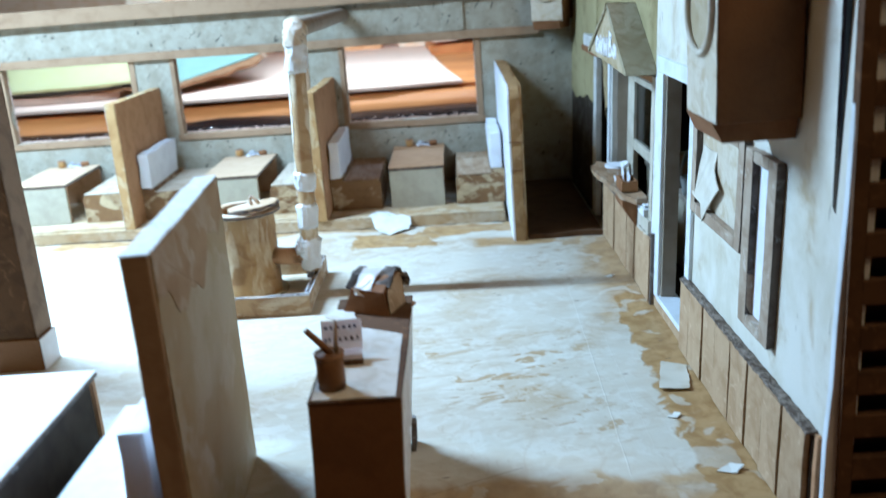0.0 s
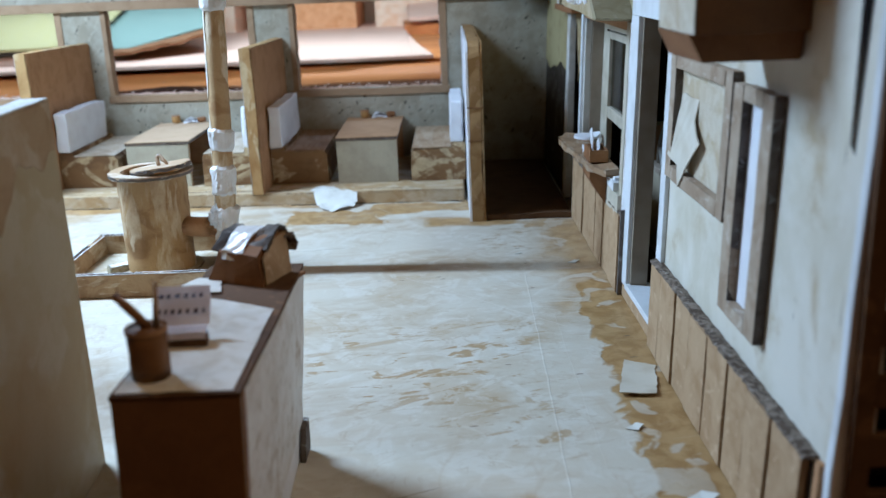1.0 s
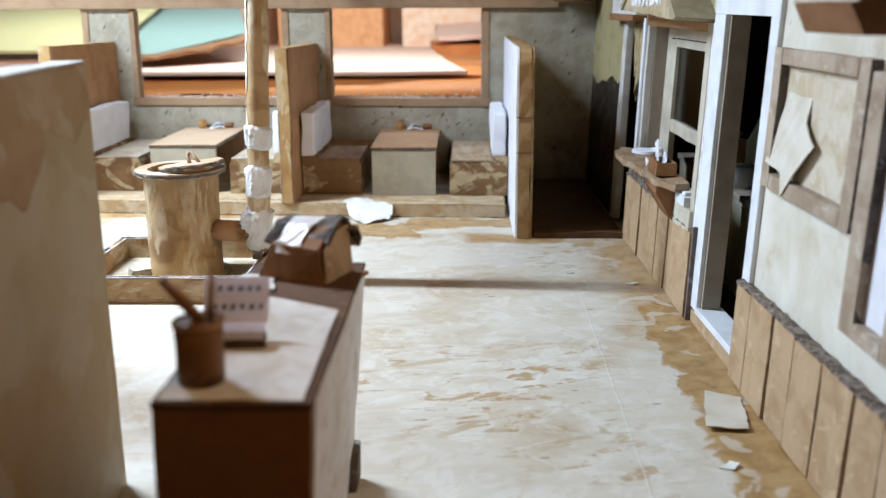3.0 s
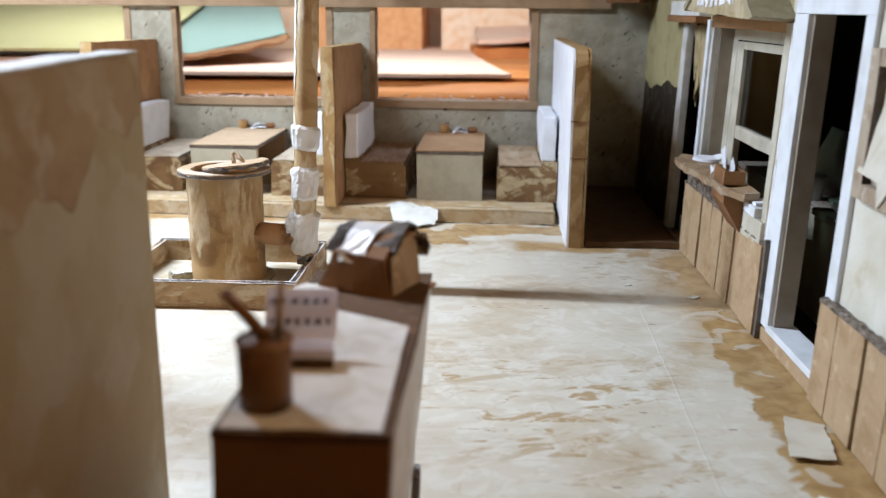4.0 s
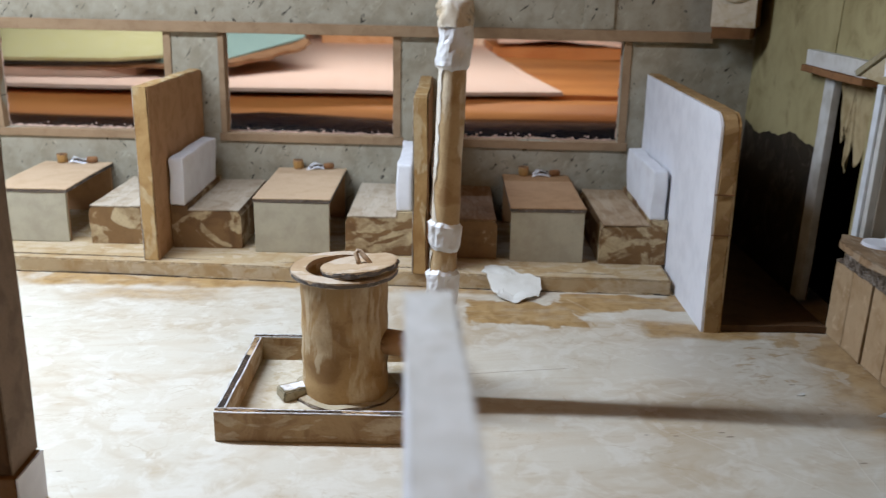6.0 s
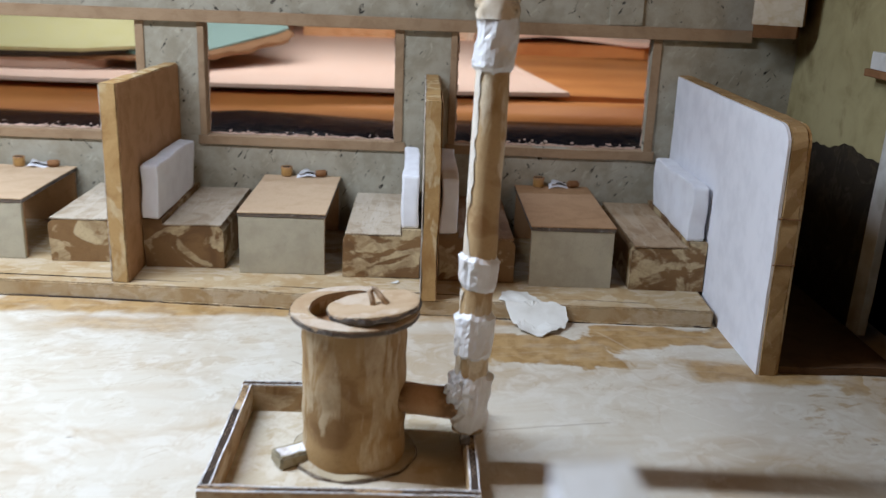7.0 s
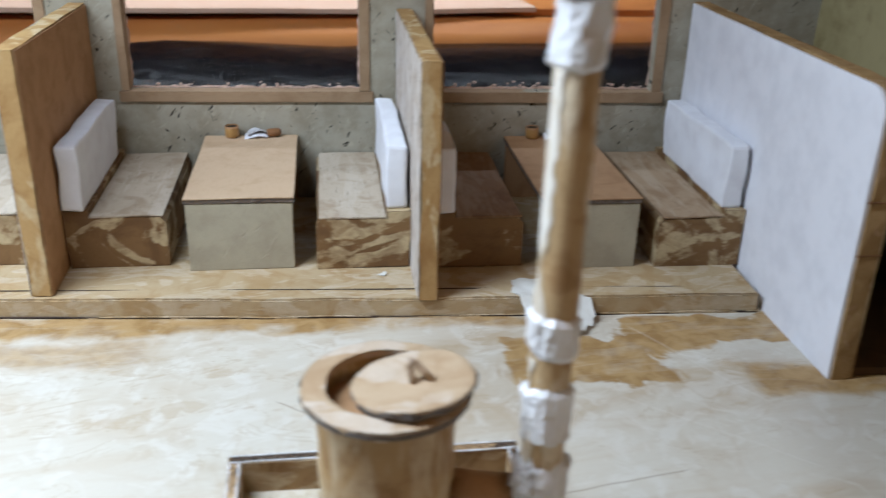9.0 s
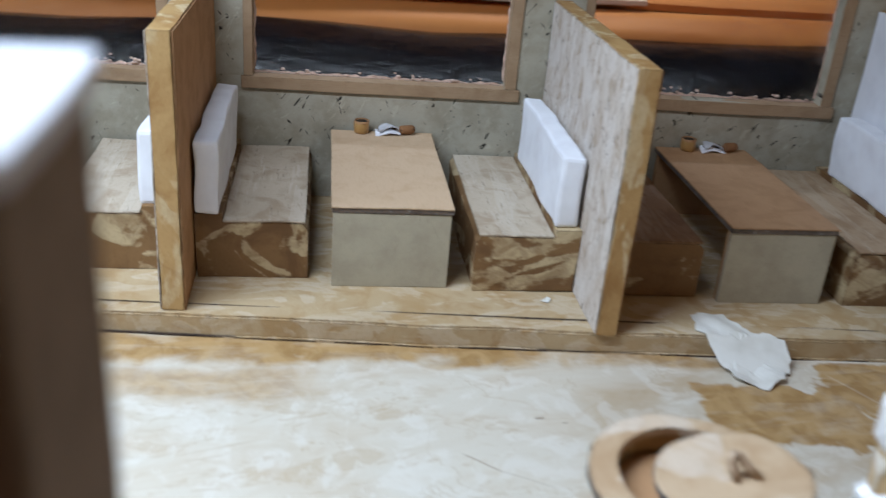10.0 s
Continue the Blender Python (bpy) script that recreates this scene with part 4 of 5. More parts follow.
part("edge_fold", card(0.02, 1.33, -0.05, 0.03, 6.9, 6.96, 0.01, 0.06, 0.5, 7), KRAFT_DARK, end, "dark fold line across the taped edge")


def booth_table(x0, x1, y0, y1, base, top, veneer=VENEER):
    t = thing("booth_table", x0, y0, base, 0, "hollow cardboard booth table with brown veneer top and grey front", "table", "booth tables")
    w, d, h = x1 - x0, y1 - y0, top - base
    part("front_panel", card(0.05, w - 0.05, 0.05, 0.4, 0, h - 0.39, 0.03, 0.03, 3, x0), GREY_TABLE, t)
    part("front_lining", card(0.05, w - 0.05, 0.41, 0.62, 0, h - 0.42, 0.03, 0.03, 3, x0), KRAFT, t)
    part("back_panel", card(0.1, w - 0.1, d - 0.5, d - 0.1, 0, h - 0.42, 0.03, 0.03, 3, x0), KRAFT, t)
    lid = part("lid", card(-0.03, w + 0.03, 0.02, d, h - 0.37, h - 0.12, 0.03, 0.04, 3, x0 + 2), EDGE, t, "dark corrugated lid core")
    part("top_sheet", card(-0.05, w + 0.05, -0.02, d, h - 0.11, h - 0.02, 0.03, 0.05, 3, x0 + 2), veneer, lid)
    part("fluting", flutes((0.1, 0.0, h - 0.26), (1, 0, 0), (0, 0, 1), w - 0.2, 0.16, 0.5, -0.3), FLUTE, lid)
    return t


booth_table(-5.6, 0.3, 98.25, 110.9, 1.17, 5.65, VENEER_SHADED)
booth_table(-26.2, -20.05, 99.5, 111.7, 1.17, 5.7)
booth_table(-48.2, -42.0, 101.4, 112.5, 1.17, 5.7)


def bench(x0, x1, y0, y1, base, back_left, seed, seat=SEAT, h=3.12):
    """A washed block with a seat board, and a higher ledge on the side of its backrest."""
    b = thing("booth_bench", x0, y0, base, 0, "glue-washed cardboard booth bench with a paler seat board", "bench", "booth benches")
    w, d, ledge = x1 - x0, y1 - y0, 1.35
    s = 1 if back_left else -1
    pts = [(0, 0), (0, h + 0.45), (ledge, h + 0.45), (ledge, h), (w - 0.3, h), (w, h - 0.35), (w, 0)]
    if not back_left:
        pts = [(w - p[0], p[1]) for p in pts]
    bm = slab(pts, "y", 0, d)
    cut(bm, 2.5)
    part("body", wobble(bm, 0.1, 2.5, seed), BENCH, b)
    a, c = (ledge + 0.05, w - 0.12) if back_left else (0.12, w - ledge - 0.05)
    part("seat_board", card(a, c, -0.03, d, h + 0.02, h + 0.14, 0.05, 0.06, 2.5, seed + 3), seat, b)
    # backrest: a thick paper-wrapped pad on the ledge
    q = 0.05 if back_left else w - ledge - 0.05
    bm = card(q, q + 1.2, -0.25 if back_left else 0.3, d - 1.2, h + 0.48, h + 4.35, 0.2, 0.18, 1.2, seed + 7)
    part("backrest", bm, CUSHION, b, "white paper-wrapped backrest pad")
    return b


bench(-33.05, -27.4, 100.35, 111.9, 1.17, True, 1)
bench(-18.75, -13.3, 99.3, 111.4, 1.17, False, 2)
bench(-12.0, -6.6, 98.9, 111.1, 1.17, True, 3, SEAT_SHADED)
bench(1.55, 6.8, 98.1, 110.6, 1.17, False, 4, SEAT_TAN)
bench(-40.1, -34.45, 101.1, 112.2, 1.17, False, 5)

# ---- stove, tray and pipe ----
tray = thing("stove_tray", -22.3, 70.1, 0.003, 0, "square cardboard tray with open corrugated rim around the stove", "tray")
W, D, H, T = 11.8, 10.6, 1.62, 0.5
part("base", card(0.1, W - 0.1, 0.1, D - 0.1, 0.0, 0.18, 0.03, 0.05, 3, 1), CREAM, tray)
for nm, x0, x1, y0, y1, along in (("f", 0, W, 0, T, 0), ("b", 0, W, D - T, D, 0), ("l", 0, T, T + 0.005, D - T - 0.005, 1), ("r", W - T, W, T + 0.005, D - T - 0.005, 1)):
    wall_part = part("rim_wall", card(x0, x1, y0, y1, 0.19 if along else 0.0, H, 0.03, 0.07, 2, x0 + y0), TRAY, tray)
    bm = bmesh.new()
    if along:
        box(bm, x0 + 0.01, x0 + 0.09, y0, y1, H + 0.002, H + 0.05), box(bm, x1 - 0.09, x1 - 0.01, y0, y1, H + 0.002, H + 0.05)
        web = flutes((x0 + 0.25, y0, H + 0.02), (0, 1, 0), (1, 0, 0), y1 - y0, 0.2, 0.45, 0.03)
    else:
        box(bm, x0, x1, y0 + 0.01, y0 + 0.09, H + 0.002, H + 0.05), box(bm, x0, x1, y1 - 0.09, y1 - 0.01, H + 0.002, H + 0.05)
        web = flutes((x0, y0 + 0.25, H + 0.02), (1, 0, 0), (0, 1, 0), x1 - x0, 0.2, 0.45, 0.03)
    part("rim_edge", wobble(cut(bm, 0.7), 0.06, 0.8, x0), WORN_WHITE, wall_part, "open grey-white corrugated rim edge")
    part("rim_web", wobble(web, 0.05, 0.8, x0), FLUTE, wall_part)
    bm = bmesh.new()
    box(bm, x0 + 0.08, x1 - 0.08, y0 + 0.08, y1 - 0.08, H - 0.02, H + 0.01)
    part("rim_core", bm, EDGE_DARK, wall_part)

SX, SY = -16.25, 76.25
stove = thing("stove", SX, SY, 0.19, 0, "round cardboard barrel stove with tan washed side and loose lid", "stove")
n = 14
bm = tube([(0, 0, 7.05 * k / n) for k in range(n + 1)], [2.42 + 0.03 * math.sin(k * 1.7) for k in range(n + 1)], 40, False, None, 0.06, 3)
part("barrel", bm, STOVE, stove, smooth=True)


def disc_ring(r_out, r_in, off, z0, z1, seg=48):
    bm = bmesh.new()
    a = [ring(bm, (0, 0, z), (0, 0, 1), r_out, seg) for z in (z0, z1)]
    b = [ring(bm, (off[0], off[1], z), (0, 0, 1), r_in, seg) for z in (z0, z1)]
    for i in range(seg):
        j = (i + 1) % seg
        bm.faces.new((a[1][i], a[1][j], b[1][j], b[1][i]))
        bm.faces.new((a[0][i], a[0][j], b[0][j], b[0][i]))
        bm.faces.new((a[0][i], a[0][j], a[1][j], a[1][i]))
        bm.faces.new((b[0][i], b[0][j], b[1][j], b[1][i]))
    return wobble(bm, 0.05, 1.2)


part("top_ring", disc_ring(2.95, 2.2, (0.1, 0.1), 7.07, 7.37), LID, stove, "flat cardboard ring on the barrel")
bm = tube([(0, 0, 6.4), (0, 0, 6.44)], [2.3, 2.3], 40)
part("inner_floor", bm, KRAFT, stove)
part("ring_edge", wobble(tube([(0, 0, 7.11), (0, 0, 7.30)], [2.975, 2.97], 48, False), 0.05, 0.5, 3), EDGE, stove, "dark open edge of the ring")
lid = thing("round_lid", SX + 0.62, SY - 0.12, 7.57, 0, "loose round cardboard lid with a bent wire handle", "lid")
lid.matrix_world = pose((SX + 0.9) * CM, (SY - 0.45) * CM, 7.84 * CM, -3.0, -7.0, 0)
bm = tube([(0, 0, -0.20), (0, 0, -0.02), (0, 0, 0.1), (0, 0, 0.12)], [2.08, 2.12, 2.12, 2.05], 56)
part("disc", wobble(bm, 0.09, 1.0, 2), LID, lid)
bm = tube([(0, 0, -0.20), (0, 0, -0.12), (0, 0, -0.03), (0, 0, 0.06)], [2.09, 2.15, 2.16, 2.13], 56, False)
part("disc_edge", wobble(bm, 0.09, 0.4, 2), EDGE, lid, "dark corrugated edge of the lid")
bm = tube([(0.0, -0.28, 0.08), (-0.04, -0.18, 0.36), (-0.1, -0.04, 0.66), (0.0, 0.04, 0.80), (0.16, 0.02, 0.74), (0.36, -0.12, 0.46), (0.66, -0.3, 0.14)], [0.13, 0.135, 0.14, 0.15, 0.145, 0.14, 0.10], 10, True, None, 0.05, 2)
part("handle", bm, TAN, lid, "bent paper-covered wire handle", True)
part("foot_ring", wobble(disc_ring(2.95, 2.3, (0, 0), -0.005, 0.16), 0.16, 1.3, 4), CLAY, stove, "uneven torn cardboard ring under the barrel")
part("foot_edge", wobble(tube([(0, 0, 0.0), (0, 0, 0.06), (0, 0, 0.12)], [2.99, 3.02, 2.98], 60, False), 0.17, 1.2, 4), TORN_CAP, stove, "open grey edge of the torn ring")

bm = bmesh.new()
box(bm, -0.9, 0.9, -0.55, 0.55, 0.0, 0.62)
bmesh.ops.bevel(bm, geom=list(bm.edges), offset=0.08 * CM, segments=2, affect="EDGES")
scrap_box = solo("small_box", wobble(bm, 0.08, 1.0, 1), OLIVE, -19.0, 75.2, 0.2, 32, "little grimy cardboard block lying in the tray", "block")
part("tape_wrap", wobble(card(-0.75, 0.6, -0.45, 0.3, 0.61, 0.67, 0.01, 0.03, 0.3), 0.09, 0.4, 3), WORN_WHITE, scrap_box)

pipe = thing("stove_pipe", -11.0, 74.85, 0.0, 0, "tall brown paper stove pipe wrapped with white tape bands", "pipe")
FOOT, TOP = 2.2, 20.6
lean = lambda z: (0.03 * z, 0.068 * z, z)  # noqa: E731
zs = [FOOT + (TOP - FOOT) * k / 24 for k in range(25)]
part("tube", tube([lean(z) for z in zs], [0.72 + 0.02 * math.sin(z * 1.3) for z in zs], 28, True, None, 0.04, 1), PIPE, pipe, smooth=True)


def tape_band(z0, z1, r, seed, crumple=0.10, ragged=0.35, side=None):
    """Crumpled tape round the pipe; with a side, a ragged strip that covers that side alone."""
    rings, seg = max(6, int((z1 - z0) / 0.2)), 30
    bm = bmesh.new()
    grid = []
    for i in range(rings + 1):
        row = []
        for k in range(seg + (1 if side else 0)):
            if side:
                z = z0 + (z1 - z0) * i / rings
                half = side[1] * max(0.12, 0.75 + 1.3 * noise.noise(Vector((z * 0.45, seed, 0.0))) + 0.35 * noise.noise(Vector((z * 1.9, seed, 4.0))))
                t = side[0] + half * (2.0 * k / seg - 1.0)
            else:
                t = 2 * math.pi * k / seg
                rag = ragged * (noise.noise(Vector((math.cos(t) * 0.8, math.sin(t) * 0.8, seed + 0.37))) + 0.5 * noise.noise(Vector((math.cos(t) * 3.1, math.sin(t) * 3.1, seed + 5.2))))
                z = z0 + (z1 - z0) * i / rings + rag
            d = Vector((math.cos(t), math.sin(t), 0))
            p = Vector((d.x * 0.8, d.y * 0.8, z * 0.55 + seed * 3))
            fold = noise.ridged_multi_fractal(p * 1.5, 1.0, 2.1, 3, 1.0, 2.0) - 0.9
            lump = noise.noise(p * 1.3)
            wide = r + crumple * (0.6 * fold + 1.1 * lump + 0.5 * noise.noise(p * 5.0))
            wide = max(wide, 0.765)
            if not side and i in (0, rings):
                wide = 0.725
            row.append(bm.verts.new((Vector(lean(z)) + d * wide) * CM))
        grid.append(row)
    for a, b in zip(grid, grid[1:]):
        for k in range(seg):
            j = (k + 1) if side else (k + 1) % seg
            bm.faces.new((a[k], a[j], b[j], b[k]))
    return bm


for z0, z1, r, crumple, ragged in ((2.3, 4.9, 0.90, 0.20, 0.3), (5.7, 7.8, 0.86, 0.16, 0.35), (8.95, 10.5, 0.86, 0.15, 0.3), (18.5, 20.9, 0.88, 0.13, 0.25)):
    part("tape_band", tape_band(z0, z1, r, z0, crumple, ragged), TAPE, pipe, "crumpled white tape")
part("paper_strip", tape_band(10.4, 18.6, 0.755, 3.0, 0.02, 0.0, (math.radians(196), 0.55)), PASTED, pipe, "ragged pale strip down one side", True)
part("paper_strip", tape_band(4.9, 8.95, 0.755, 8.0, 0.02, 0.0, (math.radians(190), 0.55)), PASTED, pipe, "ragged pale strip down one side", True)
bm = bmesh.new()
bmesh.ops.create_icosphere(bm, subdivisions=5, radius=0.01)
for v in bm.verts:
    q = v.co / CM
    puff = 1.0 + 0.30 * noise.noise(q * 1.6) + 0.22 * noise.noise(q * 4.0) + 0.14 * noise.noise(q * 9.0)
    v.co = (Vector(lean(3.95)) + Vector((-0.35 + 0.72 * q.x * puff, -0.2 + 0.72 * q.y * puff, 1.1 * q.z * puff))) * CM
part("wadding", bm, WADDING, pipe, "fluffy white wadding at the foot")
cx, cy, cz = lean(TOP)
arc = [(cx, cy + 1.35 - 1.35 * math.cos(a), cz + 1.25 * math.sin(a)) for a in (math.pi / 2 * i / 8 for i in range(9))]
run = arc + [(cx, cy + 1.35 + 3.35 * i, cz + 1.25 - 0.05 * i) for i in range(1, 11)]
bm = tube(arc, [0.90] * 9, 30, False, None, 0.22, 6)
part("elbow", wobble(cut(bm, 0.3), 0.16, 0.7, 3), PASTED, pipe, "crumpled tan paper elbow", True)
part("outlet", tube(run[8:], [0.78] * len(run[8:]), 22, True, None, 0.05, 2), JAMB, pipe, "horizontal pipe into the back wall", True)
part("connector", tube([(-3.3, 1.0, 3.4), (-2.0, 0.6, 3.4), (-0.3, 0.25, 3.4)], [0.72, 0.72, 0.74], 20), KRAFT, pipe, "short brown pipe to the stove", True)
part("support_tab", card(-0.25, 0.2, -0.5, 0.4, 1.7, 2.3, 0.03, 0.05, 0.5, 2), EDGE, pipe, "scrap of board under the pipe")

# ---- desk by the entrance ----
desk = thing("counter_desk", -4.75, 35.5, 0.0, 0, "tall narrow brown cardboard desk with glossy pale top", "desk")
W, D, H = 3.85, 12.4, 8.75
part("corner_post", card(W - 0.28, W + 0.01, 0.31, 0.61, 0.003, H, 0.05, 0.06, 2, 9), KRAFT_DARK, desk, "dark brown corner post")
part("front_board", card(0.0, W, 0.0, 0.3, 0.003, H, 0.05, 0.05, 3, 1), KRAFT_PLAIN, desk)
part("body", card(0.05, W - 0.3, 0.31, D - 0.02, 0.003, H - 0.02, 0.05, 0.05, 3, 2), KRAFT_PLAIN, desk)
part("side_board", card(W - 0.29, W + 0.02, 0.62, D, 1.5, H - 0.05, 0.05, 0.08, 2.5, 3), WORN_WHITE, desk, "pale painted flaking side board")
part("top_edge", card(-0.05, W + 0.05, -0.05, D + 0.1, H + 0.001, H + 0.16, 0.04, 0.05, 2.5, 4), DESK_RIM, desk, "dark rim of the desk top")
part("top_sheet", wobble(cut(slab([(0.1, 0.1), (W - 0.22, 0.12), (W - 0.25, 6.9), (1.2, 8.2), (0.1, 8.6)], "z", H + 0.165, H + 0.20), 0.8), 0.04, 0.8, 5), WAXED, desk, "glossy pale paper top")
part("leaning_strip", card(W + 0.025, W + 0.30, D - 0.9, D + 0.25, 0.003, 1.7, 0.05, 0.14, 0.5, 6), EDGE, desk, "torn corrugated strip on the side")
part("plinth_board", card(W - 0.28, W - 0.02, 0.62, D, 0.003, 1.48, 0.04, 0.05, 2.5, 8), WHITE_PAPER, desk)
for piece in desk.children:  # the whole desk leans a little, its far side more
    for v in piece.data.vertices:
        far = min(1.0, max(0.0, v.co.y / (D * CM))) * (1.0 if v.co.x > 0.5 * W * CM else 0.0)
        v.co.x -= (0.4 + 0.35 * far) * CM * max(0.0, 1.0 - v.co.z / (H * CM))
TOPZ = 8.75 + 0.205

pot = thing("pencil_pot", -3.85, 36.75, TOPZ, 0, "small brown paper pencil pot with two sticks", "pencil pot")
pot.scale = (1.1, 1.1, 1.0)
part("cup", tube([(0, 0, 0), (0, 0, 0.5), (0, 0, 1.0), (0, 0, 1.55)], [0.52, 0.54, 0.54, 0.56], 24, True, None, 0.04, 2), KRAFT_PLAIN, pot, smooth=True)
part("rim", tube([(0, 0, 1.5), (0, 0, 1.62)], [0.58, 0.58], 24, False), KRAFT, pot)
part("pencil", tube([(0.15, 0.1, 1.4), (-0.35, 0.2, 2.0), (-0.85, 0.3, 2.55)], [0.13, 0.14, 0.12], 10), KRAFT_DARK, pot, "thick dark brown stick", True)
part("stick", tube([(0.25, 0.1, 1.4), (0.3, 0.15, 2.2), (0.36, 0.2, 2.95)], [0.09, 0.08, 0.05], 8), PANEL, pot, "thin pale splinter", True)

slip = thing("printed_slip", -3.0, 39.6, TOPZ, 4, "curled pinkish printed paper slip on the desk", "paper slip")
slip.matrix_world = pose(-0.0370, 0.398, TOPZ * CM + 0.0012, 12, 0, 4) @ Matrix.Scale(0.86, 4)
PINK = paper("slip_paper", (0.84, 0.80, 0.83), (0.72, 0.65, 0.67), 0.6)
INK = paper("slip_ink", (0.06, 0.05, 0.08), (0.10, 0.08, 0.11), 0.6)
prof = [(-0.98, 0.40), (-0.8, 0.58), (-0.4, 0.63), (0.0, 0.44), (0.45, 0.58), (0.95, 1.05), (1.3, 1.45)]
bm = bmesh.new()
rows_a = [[bm.verts.new((x * CM, y * CM, (z + 0.02 * math.sin(5 * x)) * CM)) for x in (-1.1, -0.55, 0.0, 0.55, 1.05)] for y, z in prof]
for a, b in zip(rows_a, rows_a[1:]):
    for i in range(4):
        bm.faces.new((a[i], a[i + 1], b[i + 1], b[i]))
bmesh.ops.solidify(bm, geom=list(bm.faces), thickness=0.03 * CM)
part("sheet", bm, PINK, slip)
bm = bmesh.new()
box(bm, -1.12, 1.08, -0.96, -0.2, -0.06, 0.40)
soft(bm, 0.12)
part("pad", wobble(cut(bm, 0.5), 0.08, 0.8), DESK_RIM, slip, "dark brown pad under the slip")
bm = bmesh.new()
for r, (y, z) in enumerate(((0.60, 0.72), (1.06, 1.16))):
    x = -0.95
    while x < 0.85:
        w = 0.09 + 0.09 * random.random()
        tall = 0.15 + 0.06 * random.random()
        slab([(x, y - tall), (x + w, y - tall), (x + w, y + tall), (x, y + tall)], "z", z + 0.0, z + 0.06, bm)
        if random.random() < 0.6:
            slab([(x + w, y + tall - 0.07), (x + w + 0.13, y + tall - 0.07), (x + w + 0.13, y + tall), (x + w, y + tall)], "z", z + 0.01, z + 0.065, bm)
        x += w + 0.13 + 0.06 * random.random()
part("print", bm, INK, slip, "rows of dark print")

till = thing("cash_register", -2.75, 44.9, TOPZ, -20, "brown cardboard cash register with white tape and dark flaps", "cash register")
till.matrix_world = pose(-0.0440, 0.4590, TOPZ * CM, 0, 0, -21)
part("base_sheet", card(-0.3, 3.1, 0.1, 2.4, -0.2, -0.06, 0.03, 0.05, 0.8, 1), KRAFT_DARK, till)
TW, TD = 2.6, 2.05
bm = bmesh.new()
low = [bm.verts.new((x * CM, y * CM, -0.05 * CM)) for x, y in ((0, 0), (TW, 0), (TW, TD), (0.1, TD))]
brow = [bm.verts.new((x * CM, y * CM, z * CM)) for x, y, z in ((0.38, 0.22, 1.12), (TW - 0.28, 0.16, 1.15), (TW - 0.2, TD, 1.75), (0.5, TD, 1.7))]
crown = [bm.verts.new((x * CM, y * CM, z * CM)) for x, y, z in ((0.5, 1.2, 1.62), (TW - 0.3, 1.15, 1.68))]
bm.faces.new(low)
bm.faces.new((low[0], low[1], brow[1], brow[0]))
bm.faces.new((low[1], low[2], brow[2], crown[1], brow[1]))
bm.faces.new((low[2], low[3], brow[3], brow[2]))
bm.faces.new((low[3], low[0], brow[0], crown[0], brow[3]))
bm.faces.new((brow[0], brow[1], crown[1], crown[0]))
bm.faces.new((crown[0], crown[1], brow[2], brow[3]))
part("body", wobble(cut(bm, 0.7), 0.10, 0.9, 3), KRAFT_DARK, till)
bm = slab([(0.12, 0.0), (TD, 0.0), (TD, 1.68), (1.15, 1.6), (0.22, 1.05)], "x", TW + 0.0, TW + 0.07)
for v in bm.verts:
    v.co.x -= 0.105 * v.co.z
part("side_board", wobble(cut(bm, 0.6), 0.05, 0.8, 2), PANEL, till, "lighter brown side board")


def strip(points, x0, x1, thick, bend, seed):
    """A folded strip of board that follows a line of depth and height."""
    bm = bmesh.new()
    for (y0, z0), (y1, z1) in zip(points, points[1:]):
        vs = [bm.verts.new((x * CM, y * CM, z * CM)) for x, y, z in ((x0, y0, z0), (x1, y0, z0), (x1, y1, z1), (x0, y1, z1))]
        bm.faces.new(vs)
    bmesh.ops.remove_doubles(bm, verts=bm.verts, dist=0.0001)
    bmesh.ops.solidify(bm, geom=list(bm.faces), thickness=thick * CM)
    return wobble(cut(bm, 0.3), bend, 0.5, seed)


part("tape", strip([(0.12, 0.92), (0.24, 1.22), (1.2, 1.78), (1.9, 1.86), (2.2, 1.6)], 0.62, 1.62, 0.05, 0.12, 2), TAPE, till, "crumpled white tape over the top")
part("flap", strip([(0.5, 1.34), (1.15, 1.76), (1.7, 1.98), (2.2, 1.88), (2.4, 1.45)], 1.68, 2.5, 0.16, 0.14, 1), EDGE, till, "dark curled corrugated flap")
part("flap", strip([(0.3, 1.22), (1.1, 1.72), (2.1, 1.85)], 0.12, 0.55, 0.10, 0.10, 5), EDGE, till, "dark curled corrugated flap")
part("curl", strip([(1.9, 1.5), (2.25, 1.6), (2.3, 1.2), (2.1, 0.9)], 2.45, 2.85, 0.08, 0.12, 7), TORN_CAP, till, "torn pale curl behind the register")
bm = torn_sheet([(-2.0, -0.2), (-1.0, -1.2), (-0.2, -1.0), (-0.6, 0.6), (-1.6, 0.9)], lambda x, y: 0.05 + 0.02 * x * y, 0.04, 2, 0.1)
solo("paper_scrap", bm, WAXED, -3.3, 45.4, TOPZ + 0.0, 0, "torn pale paper scrap under the register", "paper scrap")

# ---- front row: tall partition, bench, table, pillar ----
np_ = thing("booth_partition", -10.75, 33.6, 0.0, 3.3, "tall cream-painted cardboard partition with white top and brown end", "partition", "booth partitions")
part("core", card(0.06, 1.07, 0.0, 14.0, 0.003, 16.2, 0.05, 0.06, 4, 1), LATH, np_)
part("side_skin", card(1.075, 1.13, 0.25, 14.0, 0.01, 16.2, 0.02, 0.05, 2.5, 2), BROWNED, np_, "cream painted side")
drip = [(0.3 + 13.6 * k / 60, 13.4 + 0.8 * math.sin(k * 0.11 + 2.0) + 0.45 * math.sin(k * 0.33) + 0.12 * math.sin(k * 0.9 + 1.0)) for k in range(61)]
